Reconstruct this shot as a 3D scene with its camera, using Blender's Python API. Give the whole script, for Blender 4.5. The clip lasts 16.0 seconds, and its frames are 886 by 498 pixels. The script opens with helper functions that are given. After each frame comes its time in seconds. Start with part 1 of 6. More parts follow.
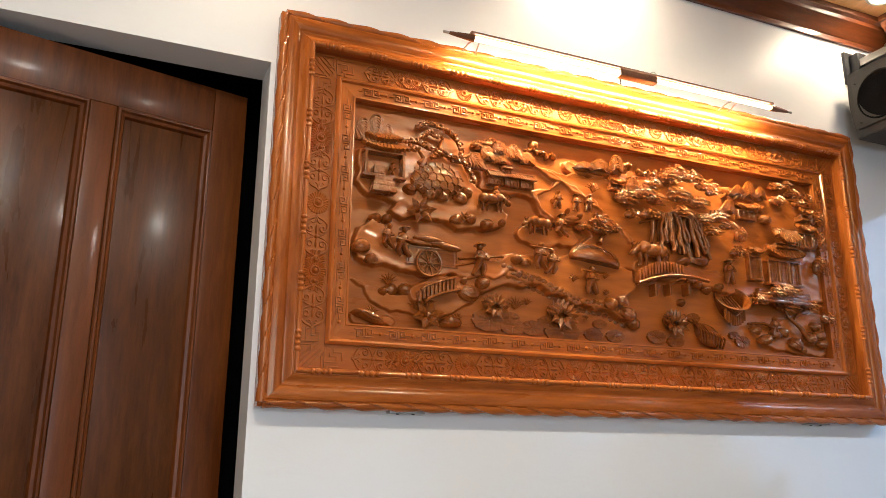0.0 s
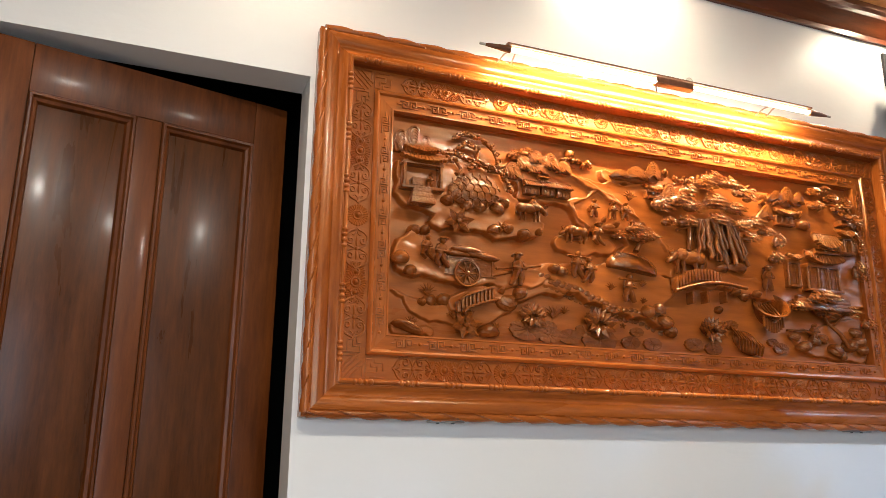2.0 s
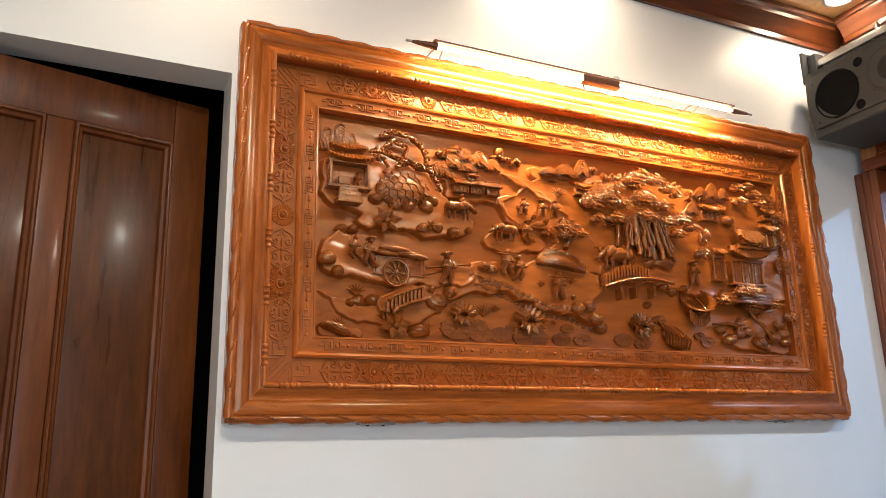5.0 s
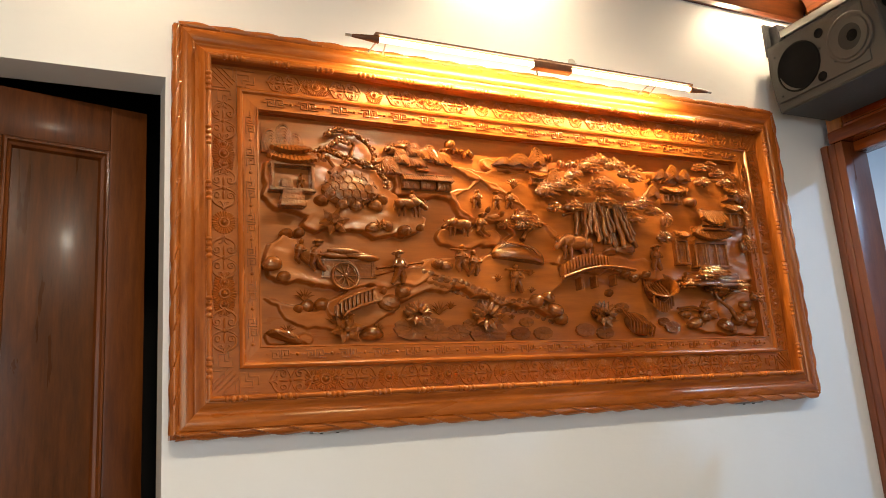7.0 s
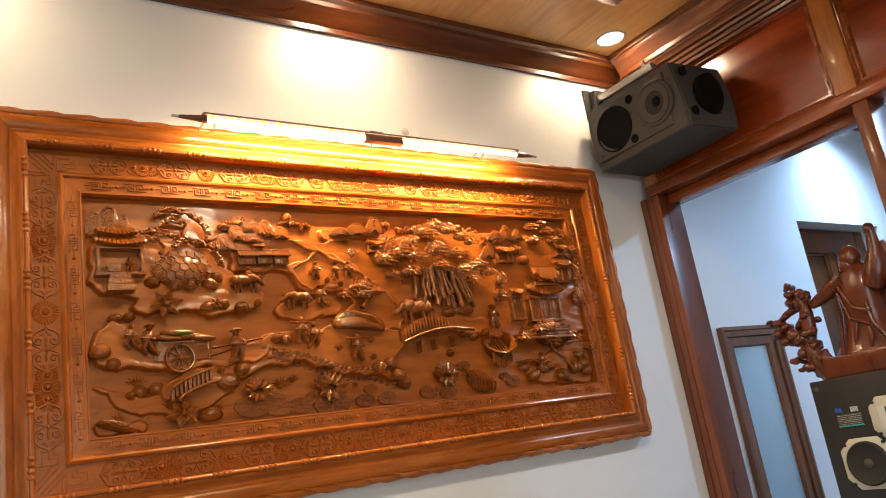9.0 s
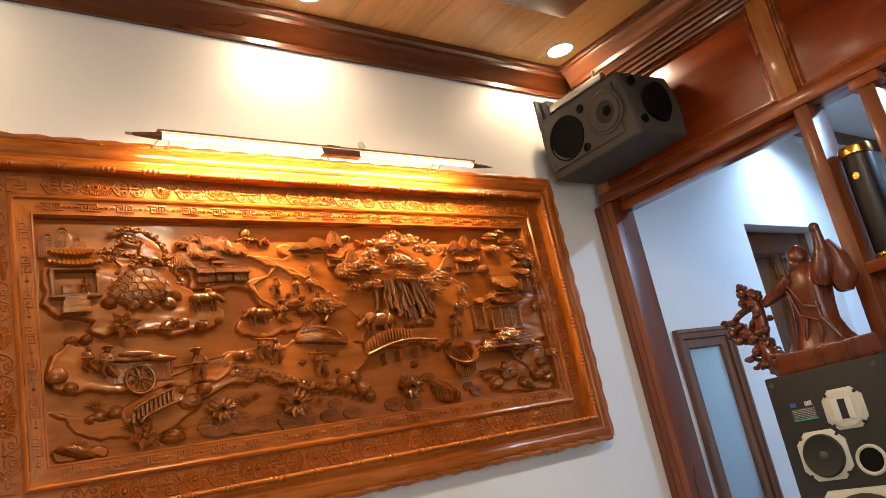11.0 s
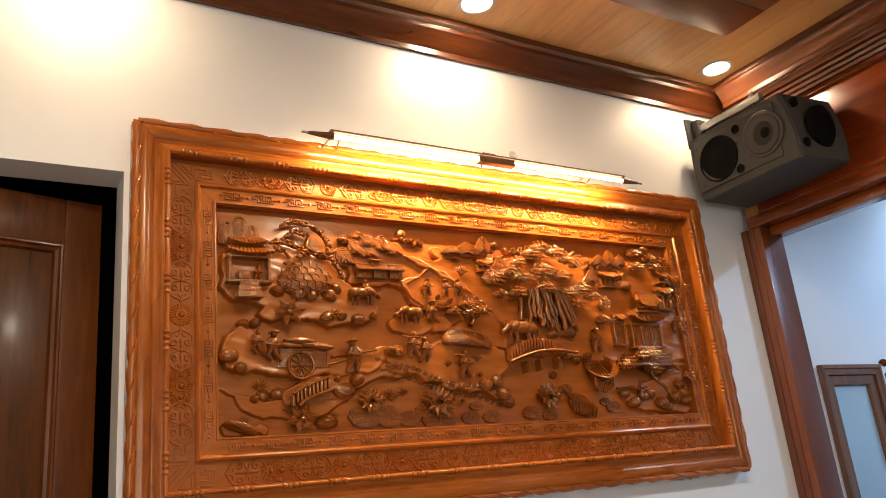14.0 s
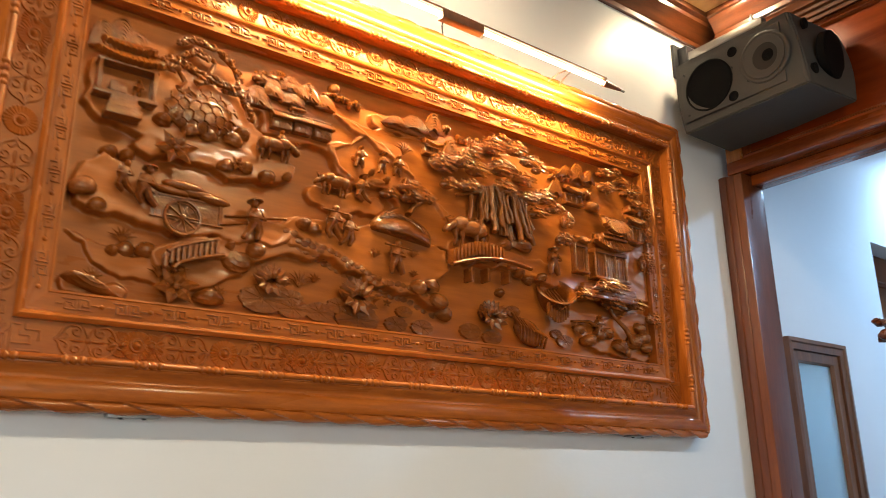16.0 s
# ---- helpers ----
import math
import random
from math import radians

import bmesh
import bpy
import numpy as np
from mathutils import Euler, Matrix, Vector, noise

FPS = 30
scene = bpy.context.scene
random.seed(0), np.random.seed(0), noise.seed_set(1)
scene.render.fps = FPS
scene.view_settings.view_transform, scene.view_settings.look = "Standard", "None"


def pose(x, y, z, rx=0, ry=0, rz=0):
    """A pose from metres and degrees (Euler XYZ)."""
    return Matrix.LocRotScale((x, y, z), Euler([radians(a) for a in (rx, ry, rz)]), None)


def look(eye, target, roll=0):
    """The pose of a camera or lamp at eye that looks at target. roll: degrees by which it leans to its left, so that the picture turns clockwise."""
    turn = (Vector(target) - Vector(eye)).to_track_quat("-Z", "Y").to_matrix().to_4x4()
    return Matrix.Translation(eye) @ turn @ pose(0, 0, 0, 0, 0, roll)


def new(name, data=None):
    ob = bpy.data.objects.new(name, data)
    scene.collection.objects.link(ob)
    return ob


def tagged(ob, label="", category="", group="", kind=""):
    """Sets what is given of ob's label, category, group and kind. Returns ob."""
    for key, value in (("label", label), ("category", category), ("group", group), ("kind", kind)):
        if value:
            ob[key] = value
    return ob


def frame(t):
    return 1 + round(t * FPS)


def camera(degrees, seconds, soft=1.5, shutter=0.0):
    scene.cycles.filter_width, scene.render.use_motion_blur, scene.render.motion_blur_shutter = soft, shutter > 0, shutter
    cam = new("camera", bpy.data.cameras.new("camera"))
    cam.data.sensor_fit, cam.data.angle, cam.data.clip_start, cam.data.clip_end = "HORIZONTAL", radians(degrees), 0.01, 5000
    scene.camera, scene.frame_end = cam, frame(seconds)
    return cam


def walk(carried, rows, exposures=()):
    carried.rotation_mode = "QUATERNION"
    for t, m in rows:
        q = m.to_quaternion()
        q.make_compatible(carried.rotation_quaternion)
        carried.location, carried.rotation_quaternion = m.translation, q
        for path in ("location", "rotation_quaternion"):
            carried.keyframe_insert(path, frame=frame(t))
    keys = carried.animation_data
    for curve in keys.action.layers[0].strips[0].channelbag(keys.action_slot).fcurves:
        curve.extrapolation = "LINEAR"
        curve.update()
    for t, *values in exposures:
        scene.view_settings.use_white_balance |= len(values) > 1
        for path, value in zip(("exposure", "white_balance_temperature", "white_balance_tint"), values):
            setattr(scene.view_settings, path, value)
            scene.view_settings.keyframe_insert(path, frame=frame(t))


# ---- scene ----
cam = camera(59.2, 16.0, soft=0.5, shutter=0.2)
PATH = [
    (0, (-0.349, -1.828, 1.232), (0.422, -0.055, 1.744), 0.3),
    (0.5, (-0.348, -1.827, 1.235), (0.416, -0.049, 1.743), -0.0),
    (1, (-0.36, -1.826, 1.232), (0.389, -0.044, 1.746), 0.3),
    (1.5, (-0.381, -1.837, 1.249), (0.336, -0.04, 1.755), 1.2),
    (2, (-0.384, -1.845, 1.261), (0.321, -0.043, 1.764), 0.5),
    (2.5, (-0.373, -1.832, 1.245), (0.348, -0.04, 1.764), -0.2),
    (3, (-0.375, -1.839, 1.253), (0.358, -0.05, 1.766), -0.0),
    (3.5, (-0.371, -1.84, 1.251), (0.378, -0.06, 1.773), -0.2),
    (4, (-0.368, -1.838, 1.258), (0.409, -0.068, 1.775), -0.2),
    (4.5, (-0.353, -1.838, 1.26), (0.462, -0.086, 1.778), -0.6),
    (6.8, (-0.258, -1.848, 1.321), (0.606, -0.097, 1.751), -3.7),
    (7, (-0.229, -1.857, 1.328), (0.632, -0.106, 1.768), -4.0),
    (7.5, (-0.212, -1.879, 1.328), (0.713, -0.167, 1.79), -5.9),
    (8, (-0.206, -1.888, 1.339), (0.807, -0.237, 1.838), -6.6),
    (8.5, (-0.207, -1.92, 1.361), (0.872, -0.315, 1.871), -6.8),
    (9, (-0.179, -1.966, 1.373), (0.963, -0.406, 1.883), -9.3),
    (9.2, (-0.167, -1.974, 1.366), (1.004, -0.436, 1.884), -10.5),
    (11.3, (-0.21, -1.953, 1.365), (1.031, -0.475, 1.889), -12.0),
    (11.5, (-0.214, -1.952, 1.361), (1.017, -0.467, 1.891), -11.8),
    (12, (-0.231, -1.944, 1.367), (0.964, -0.433, 1.906), -10.7),
    (12.5, (-0.251, -1.938, 1.368), (0.901, -0.399, 1.919), -9.7),
    (13, (-0.285, -1.931, 1.372), (0.829, -0.374, 1.947), -8.9),
    (13.5, (-0.306, -1.92, 1.369), (0.757, -0.332, 1.96), -7.2),
    (14, (-0.321, -1.91, 1.368), (0.691, -0.289, 1.959), -5.8),
    (14.5, (-0.333, -1.901, 1.363), (0.626, -0.246, 1.947), -5.4),
    (15, (-0.329, -1.878, 1.347), (0.597, -0.187, 1.882), -5.2),
    (15.5, (-0.263, -1.721, 1.299), (0.745, -0.076, 1.825), -4.7),
    (16, (-0.067, -1.468, 1.217), (1.091, 0.06, 1.789), -0.6),
]
walk(cam, [(t, look(eye, target, roll)) for t, eye, target, roll in PATH],
     exposures=[(0, 0.17, 5800, 11), (4.5, 0.16, 5750, 10), (7, 0.08, 6500, 10), (9, -0.10, 6650, 13), (11.5, -0.12, 6850, 16), (15, -0.07, 6700, 15), (16, 0.06, 6450, 8)])

# ---- world and lights ----
world = bpy.data.worlds.new("daylight")
scene.world = world
world.use_nodes = True
wn = world.node_tree.nodes
sky = wn.new("ShaderNodeTexSky")
sky.sky_type, sky.sun_disc = "NISHITA", False
sky.sun_elevation, sky.sun_rotation = radians(40), radians(200)
wn["Background"].inputs["Strength"].default_value = 0.12
world.node_tree.links.new(sky.outputs["Color"], wn["Background"].inputs["Color"])


def lamp(name, kind, power, color, m, **kw):
    data = bpy.data.lights.new(name, kind)
    data.energy, data.color = power, color
    if "size" in kw:
        data.shape, data.size, data.size_y = "RECTANGLE", kw["size"][0], kw["size"][1]
    if "disk" in kw:
        data.shape, data.size = "DISK", kw["disk"]
    if "cone" in kw:
        data.spot_size, data.spot_blend, data.shadow_soft_size = radians(kw["cone"]), kw["blend"], kw["soft"]
    ob = new(name, data)
    ob.matrix_world = m
    return tagged(ob, kind="structure")


WARM, NEUTRAL, COOL = (1.0, 0.78, 0.50), (1.0, 0.86, 0.66), (0.39, 0.65, 1.0)
CEIL = 2.83
DOWN_X = (-0.15, 0.965, 2.075)
ROOM_X = (-1.9, -0.2, 1.1)
for x in DOWN_X:
    lamp("downlight_beam", "AREA", 4.4, WARM, look((x, -0.2, CEIL - 0.0046), (x, -0.2, 1.0)), disk=0.085)
for x, power in zip(ROOM_X, (66, 84, 60)):
    lamp("downlight_beam", "SPOT", power, NEUTRAL, look((x, -1.95, CEIL - 0.02), (x, -1.95, 0)), cone=168, blend=0.35, soft=0.06)
lamp("window_daylight", "AREA", 36, (0.78, 0.9, 1.0), look((-0.6, -4.38, 1.5), (-0.6, 0, 1.5)), size=(2.6, 1.5))
lamp("hall_beam", "SPOT", 120, COOL, look((3.8, -0.3, CEIL - 0.02), (3.8, -0.2, 0)), cone=140, blend=1.0, soft=0.05)
# unseen fill lamp, added to brighten the hall wall evenly
lamp("hall_beam", "SPOT", 165, COOL, look((3.6, -1.9, CEIL - 0.02), (3.6, -1.9, 0)), cone=168, blend=0.35, soft=0.06)


# ---- materials ----
def material(name):
    m = bpy.data.materials.new(name)
    m.use_nodes = True
    return m, m.node_tree.nodes, m.node_tree.links, m.node_tree.nodes["Principled BSDF"]


def put_values(node, **kw):
    for k, v in kw.items():
        node.inputs[k].default_value = v


def wood(name, dark, light, axis="x", grain=9.0, rough=0.32, coat=0.5, relief=0.15, streak=0.5, tint=(1.0, 1.0, 1.0), spec=0.5):
    """Varnished timber with its grain along one axis."""
    m, n, l, b = material(name)
    co = n.new("ShaderNodeTexCoord")
    mp = n.new("ShaderNodeMapping")
    s = {"x": (0.12, 1, 1), "y": (1, 0.12, 1), "z": (1, 1, 0.12)}[axis]
    mp.inputs["Scale"].default_value = [grain * q for q in s]
    info = n.new("ShaderNodeObjectInfo")
    shift = n.new("ShaderNodeVectorMath")
    shift.operation = "ADD"
    scale = n.new("ShaderNodeMath")
    scale.operation, scale.inputs[1].default_value = "MULTIPLY", 20.0
    l.new(info.outputs["Random"], scale.inputs[0])
    l.new(co.outputs["Object"], mp.inputs["Vector"])
    l.new(mp.outputs["Vector"], shift.inputs[0])
    l.new(scale.outputs[0], shift.inputs[1])
    broad = n.new("ShaderNodeTexNoise")
    put_values(broad, Scale=1.0, Detail=5.0, Roughness=0.55, Distortion=0.9)
    fine = n.new("ShaderNodeTexNoise")
    put_values(fine, Scale=7.0, Detail=6.0, Roughness=0.7, Distortion=0.2)
    for t in (broad, fine):
        l.new(shift.outputs[0], t.inputs["Vector"])
    mix = n.new("ShaderNodeMix")
    mix.data_type = "FLOAT"
    mix.inputs[0].default_value = 1 - streak
    l.new(broad.outputs["Fac"], mix.inputs[2])
    l.new(fine.outputs["Fac"], mix.inputs[3])
    ramp = n.new("ShaderNodeValToRGB")
    ramp.color_ramp.elements[0].position, ramp.color_ramp.elements[0].color = 0.34, (*dark, 1)
    ramp.color_ramp.elements[1].position, ramp.color_ramp.elements[1].color = 0.66, (*light, 1)
    l.new(mix.outputs[0], ramp.inputs[0])
    l.new(ramp.outputs[0], b.inputs["Base Color"])
    worn = n.new("ShaderNodeMapRange")
    put_values(worn, **{"From Min": 0.3, "From Max": 0.7, "To Min": rough * 0.75, "To Max": rough * 1.3})
    l.new(broad.outputs["Fac"], worn.inputs["Value"])
    l.new(worn.outputs[0], b.inputs["Roughness"])
    bump = n.new("ShaderNodeBump")
    put_values(bump, Strength=relief, Distance=0.002)
    l.new(fine.outputs["Fac"], bump.inputs["Height"])
    l.new(bump.outputs[0], b.inputs["Normal"])
    put_values(b, **{"Coat Weight": coat, "Coat Roughness": 0.12, "Specular IOR Level": spec, "Specular Tint": (*tint, 1)})
    return m


def painted(name, color, rough=0.6, bump=0.1, size=60.0, vary=0.04, metal=0.0, coat=0.0):
    """A plain coloured surface with fine grain and faint uneven tone."""
    m, n, l, b = material(name)
    co = n.new("ShaderNodeTexCoord")
    fine = n.new("ShaderNodeTexNoise")
    put_values(fine, Scale=size, Detail=5.0, Roughness=0.6)
    broad = n.new("ShaderNodeTexNoise")
    put_values(broad, Scale=2.3, Detail=4.0, Roughness=0.6)
    for t in (fine, broad):
        l.new(co.outputs["Object"], t.inputs["Vector"])
    ramp = n.new("ShaderNodeValToRGB")
    for e, p, k in zip(ramp.color_ramp.elements, (0.3, 0.7), (1 - vary, 1 + vary)):
        e.position, e.color = p, (*[min(1, c * k) for c in color], 1)
    l.new(broad.outputs["Fac"], ramp.inputs[0])
    l.new(ramp.outputs[0], b.inputs["Base Color"])
    bp = n.new("ShaderNodeBump")
    put_values(bp, Strength=bump, Distance=0.003)
    l.new(fine.outputs["Fac"], bp.inputs["Height"])
    l.new(bp.outputs[0], b.inputs["Normal"])
    put_values(b, Roughness=rough, Metallic=metal, **{"Coat Weight": coat, "Coat Roughness": 0.1})
    return m


def glowing(name, color, strength):
    m, n, l, b = material(name)
    put_values(b, **{"Base Color": (*color, 1), "Emission Color": (*color, 1), "Emission Strength": strength, "Roughness": 0.4})
    return m


def plaster(name, color):
    """White wall paint over trowelled plaster with a few shallow trowel marks."""
    m = painted(name, color, 0.42, 0.12, 38.0, 0.02)
    n, l = m.node_tree.nodes, m.node_tree.links
    b = n["Principled BSDF"]
    co = n.new("ShaderNodeTexCoord")
    mp = n.new("ShaderNodeMapping")
    mp.inputs["Scale"].default_value = (5, 5, 14)
    marks = n.new("ShaderNodeTexNoise")
    put_values(marks, Scale=1.0, Detail=3.0, Roughness=0.5, Distortion=1.4)
    l.new(co.outputs["Object"], mp.inputs["Vector"])
    l.new(mp.outputs["Vector"], marks.inputs["Vector"])
    bp = n.new("ShaderNodeBump")
    put_values(bp, Strength=0.12, Distance=0.006)
    l.new(marks.outputs["Fac"], bp.inputs["Height"])
    l.new(b.inputs["Normal"].links[0].from_socket, bp.inputs["Normal"])
    l.new(bp.outputs[0], b.inputs["Normal"])
    return m


AMBER = (1.0, 0.80, 0.46)
M_WALL = plaster("white_plaster", (0.80, 0.80, 0.78))
M_HALL = plaster("hall_plaster", (0.80, 0.81, 0.82))
M_FRAME_X = wood("frame_timber_level", (0.19, 0.038, 0.0050), (0.50, 0.133, 0.0165), "x", 11, 0.26, 0.22, tint=AMBER)
M_FRAME_Z = wood("frame_timber_upright", (0.19, 0.038, 0.0050), (0.50, 0.133, 0.0165), "z", 11, 0.26, 0.22, tint=AMBER)
# darker than the panel timber; part of the motifs' shade is put into the colour
M_CARVE = wood("shaded_carved_timber", (0.11, 0.022, 0.0025), (0.30, 0.079, 0.0090), "x", 14, 0.2, 0.25, 0.5, tint=AMBER, spec=0.8)


def chiselled(m, strength):
    """Adds small tool facets to a carved surface."""
    n, l = m.node_tree.nodes, m.node_tree.links
    b = n["Principled BSDF"]
    co = n.new("ShaderNodeTexCoord")
    facets = n.new("ShaderNodeTexVoronoi")
    facets.feature = "SMOOTH_F1"
    put_values(facets, Scale=150.0)
    l.new(co.outputs["Object"], facets.inputs["Vector"])
    bp = n.new("ShaderNodeBump")
    put_values(bp, Strength=strength, Distance=0.0025)
    l.new(facets.outputs["Distance"], bp.inputs["Height"])
    l.new(b.inputs["Normal"].links[0].from_socket, bp.inputs["Normal"])
    l.new(bp.outputs[0], b.inputs["Normal"])


chiselled(M_CARVE, 0.5)
M_PANEL = wood("panel_timber", (0.20, 0.043, 0.0052), (0.46, 0.124, 0.015), "x", 6, 0.33, 0.2, tint=AMBER, spec=0.55)
M_BORDER = wood("border_timber", (0.21, 0.045, 0.0052), (0.41, 0.107, 0.013), "x", 9, 0.34, 0.08, 0.3, tint=AMBER)
M_DOOR = wood("door_timber", (0.046, 0.0098, 0.0012), (0.16, 0.043, 0.0058), "z", 8, 0.36, 0.08, spec=0.24)
M_DOOR_PANEL = wood("door_panel_veneer", (0.040, 0.011, 0.0016), (0.115, 0.034, 0.0052), "z", 14, 0.32, 0.08, spec=0.26)
M_RED = wood("red_timber", (0.10, 0.011, 0.002), (0.36, 0.058, 0.007), "y", 4.5, 0.24, 0.35, 0.05, 0.8, spec=0.4)
M_RED_Y = wood("red_rail_timber", (0.12, 0.02, 0.003), (0.32, 0.07, 0.009), "y", 9, 0.26, 0.35, spec=0.4)
M_RED_Z = wood("red_post_timber", (0.085, 0.018, 0.004), (0.20, 0.050, 0.010), "z", 9, 0.34, 0.25)
# lighter copy of the post timber; light on the stiles is put into its colour
M_STILE = wood("lit_stile_timber", (0.20, 0.058, 0.010), (0.42, 0.145, 0.028), "z", 9, 0.3, 0.3)
M_DARK_X = wood("cornice_timber_long", (0.065, 0.016, 0.004), (0.17, 0.046, 0.010), "x", 9, 0.34, 0.4)
M_DARK_Y = wood("cornice_timber_cross", (0.065, 0.016, 0.004), (0.17, 0.046, 0.010), "y", 9, 0.34, 0.4)
M_CEIL = wood("ceiling_boards", (0.50, 0.27, 0.09), (0.78, 0.49, 0.19), "y", 6, 0.4, 0.25, 0.05, 0.7)
M_BROWN = wood("brown_timber", (0.12, 0.045, 0.02), (0.25, 0.105, 0.05), "z", 10, 0.4, 0.3)
M_STATUE = wood("rosewood", (0.045, 0.008, 0.002), (0.16, 0.032, 0.0065), "z", 16, 0.3, 0.3, 0.2)
M_BLACK = painted("black_lacquer", (0.012, 0.012, 0.013), 0.45, 0.2, 180)
M_SPEAKER = painted("grey_plastic", (0.066, 0.063, 0.056), 0.6, 0.35, 260)
M_GRILLE = painted("mesh_and_hole_black", (0.006, 0.006, 0.006), 0.7, 0.9, 500)
M_CONE = painted("speaker_cone", (0.032, 0.031, 0.028), 0.6, 0.3, 120)
for m, level in ((M_SPEAKER, 0.3), (M_GRILLE, 0.08), (M_CONE, 0.15)):
    next(q for q in m.node_tree.nodes if q.type == "BSDF_PRINCIPLED").inputs["Specular IOR Level"].default_value = level
M_WHITE = painted("cream_plastic", (0.48, 0.48, 0.42), 0.4, 0.05, 90)
M_METAL = painted("brushed_steel", (0.36, 0.35, 0.33), 0.38, 0.1, 200, 0.06, 1.0)
M_GOLD = painted("gold_metal", (0.85, 0.55, 0.12), 0.2, 0.1, 60, 0.06, 1.0)
# near-black in place of the darkness of an unlit room
M_VOID = painted("unlit_room_shade", (0.02, 0.02, 0.02), 0.9)
M_FLOOR = painted("floor_tile", (0.20, 0.155, 0.115), 0.2, 0.02, 20, 0.1)
M_TIP = wood("tip_timber", (0.09, 0.032, 0.012), (0.19, 0.075, 0.028), "x", 14, 0.3, 0.4)
M_TEAL = painted("teal_print", (0.03, 0.30, 0.28), 0.4)
M_BLUE = painted("blue_print", (0.03, 0.08, 0.30), 0.4)
M_PRINT = painted("pale_print", (0.55, 0.56, 0.56), 0.4)
M_TUBE = glowing("lit_tube", (1.0, 0.82, 0.50), 20)
M_LENS = glowing("downlight_lens", (1.0, 0.86, 0.62), 25)
M_LENS_COOL = glowing("hall_downlight_lens", (0.7, 0.86, 1.0), 25)
M_FROST, fn, fl, fb = material("frosted_glass")
put_values(fb, **{"Base Color": (0.62, 0.80, 0.90, 1), "Roughness": 0.35, "Transmission Weight": 0.55, "IOR": 1.45})


# ---- mesh helpers ----
def mesh_of(name, bm, mat, sharp=40):
    me = bpy.data.meshes.new(name)
    bm.to_mesh(me)
    bm.free()
    me.materials.append(mat)
    me.polygons.foreach_set("use_smooth", [True] * len(me.polygons))
    me.set_sharp_from_angle(angle=radians(sharp))
    return me


def part(name, bm, mat, parent=None, label="", sharp=40, m=None):
    ob = new(name, mesh_of(name, bm, mat, sharp))
    ob.parent = parent
    if m is not None:
        ob.matrix_basis = m
    return tagged(ob, label)


def piece(name, me, parent, m):
    ob = new(name, me)
    ob.parent, ob.matrix_basis = parent, m
    return ob


def thing(name, label, category, m=Matrix(), group="", kind=""):
    ob = new(name)
    ob.matrix_basis = m
    return tagged(ob, label, category, group, kind)


def add_box(bm, lo, hi, bevel=0.0, m=None):
    r = bmesh.ops.create_cube(bm, size=1.0)
    v = r["verts"]
    for q in v:
        q.co = Vector([(a + b) / 2 + c * (b - a) for a, b, c in zip(lo, hi, q.co)])
    if bevel:
        e = list({e for q in v for e in q.link_edges})
        v = list({q for f in bmesh.ops.bevel(bm, geom=e, offset=bevel, segments=2, profile=0.6, affect="EDGES")["faces"] for q in f.verts} | {q for q in v if q.is_valid})
    if m is not None:
        bmesh.ops.transform(bm, matrix=m, verts=v)
    return bm


def box(lo, hi, bevel=0.0):
    return add_box(bmesh.new(), lo, hi, bevel)


def add_ball(bm, c, r, m=None, u=10, v=7):
    """An ellipsoid at c with radii r, turned by m."""
    t = Matrix.Translation(c) @ (m or Matrix()) @ Matrix.Diagonal((*r, 1))
    return bmesh.ops.create_uvsphere(bm, u_segments=u, v_segments=v, radius=1.0, matrix=t)["verts"]


def add_rod(bm, a, b, r0, r1=None, seg=8, caps=True):
    a, b = Vector(a), Vector(b)
    d = b - a
    t = Matrix.Translation((a + b) / 2) @ d.to_track_quat("Z", "Y").to_matrix().to_4x4()
    return bmesh.ops.create_cone(bm, cap_ends=caps, segments=seg, radius1=r0, radius2=r0 if r1 is None else r1, depth=d.length, matrix=t)["verts"]


def add_tube(bm, pts, radii, seg=6, flat=1.0):
    """A tapered tube along points; flat squashes it in y."""
    rings, n = [], len(pts)
    pts = [Vector(p) for p in pts]
    for i, p in enumerate(pts):
        d = (pts[min(i + 1, n - 1)] - pts[max(i - 1, 0)]).normalized()
        side = d.cross(Vector((0, 1, 0)))
        side = side.normalized() if side.length > 1e-4 else Vector((1, 0, 0))
        up = side.cross(d).normalized()
        r = radii[i] if hasattr(radii, "__len__") else radii
        rings.append([bm.verts.new(p + r * (math.cos(a) * side + flat * math.sin(a) * up)) for a in (2 * math.pi * k / seg for k in range(seg))])
    for a, b in zip(rings, rings[1:]):
        for k in range(seg):
            bm.faces.new((a[k], a[(k + 1) % seg], b[(k + 1) % seg], b[k]))
    bm.faces.new(rings[0][::-1])
    bm.faces.new(rings[-1])
    return bm


def add_lathe(bm, profile, m=None, seg=24):
    """Turns a profile of (radius, height) round z, then places it by m."""
    rings = []
    for r, h in profile:
        rings.append([bm.verts.new((m or Matrix()) @ Vector((r * math.cos(2 * math.pi * k / seg), r * math.sin(2 * math.pi * k / seg), h))) for k in range(seg)])
    for a, b in zip(rings, rings[1:]):
        for k in range(seg):
            bm.faces.new((a[k], a[(k + 1) % seg], b[(k + 1) % seg], b[k]))
    bm.faces.new(rings[0][::-1])
    bm.faces.new(rings[-1])
    return bm


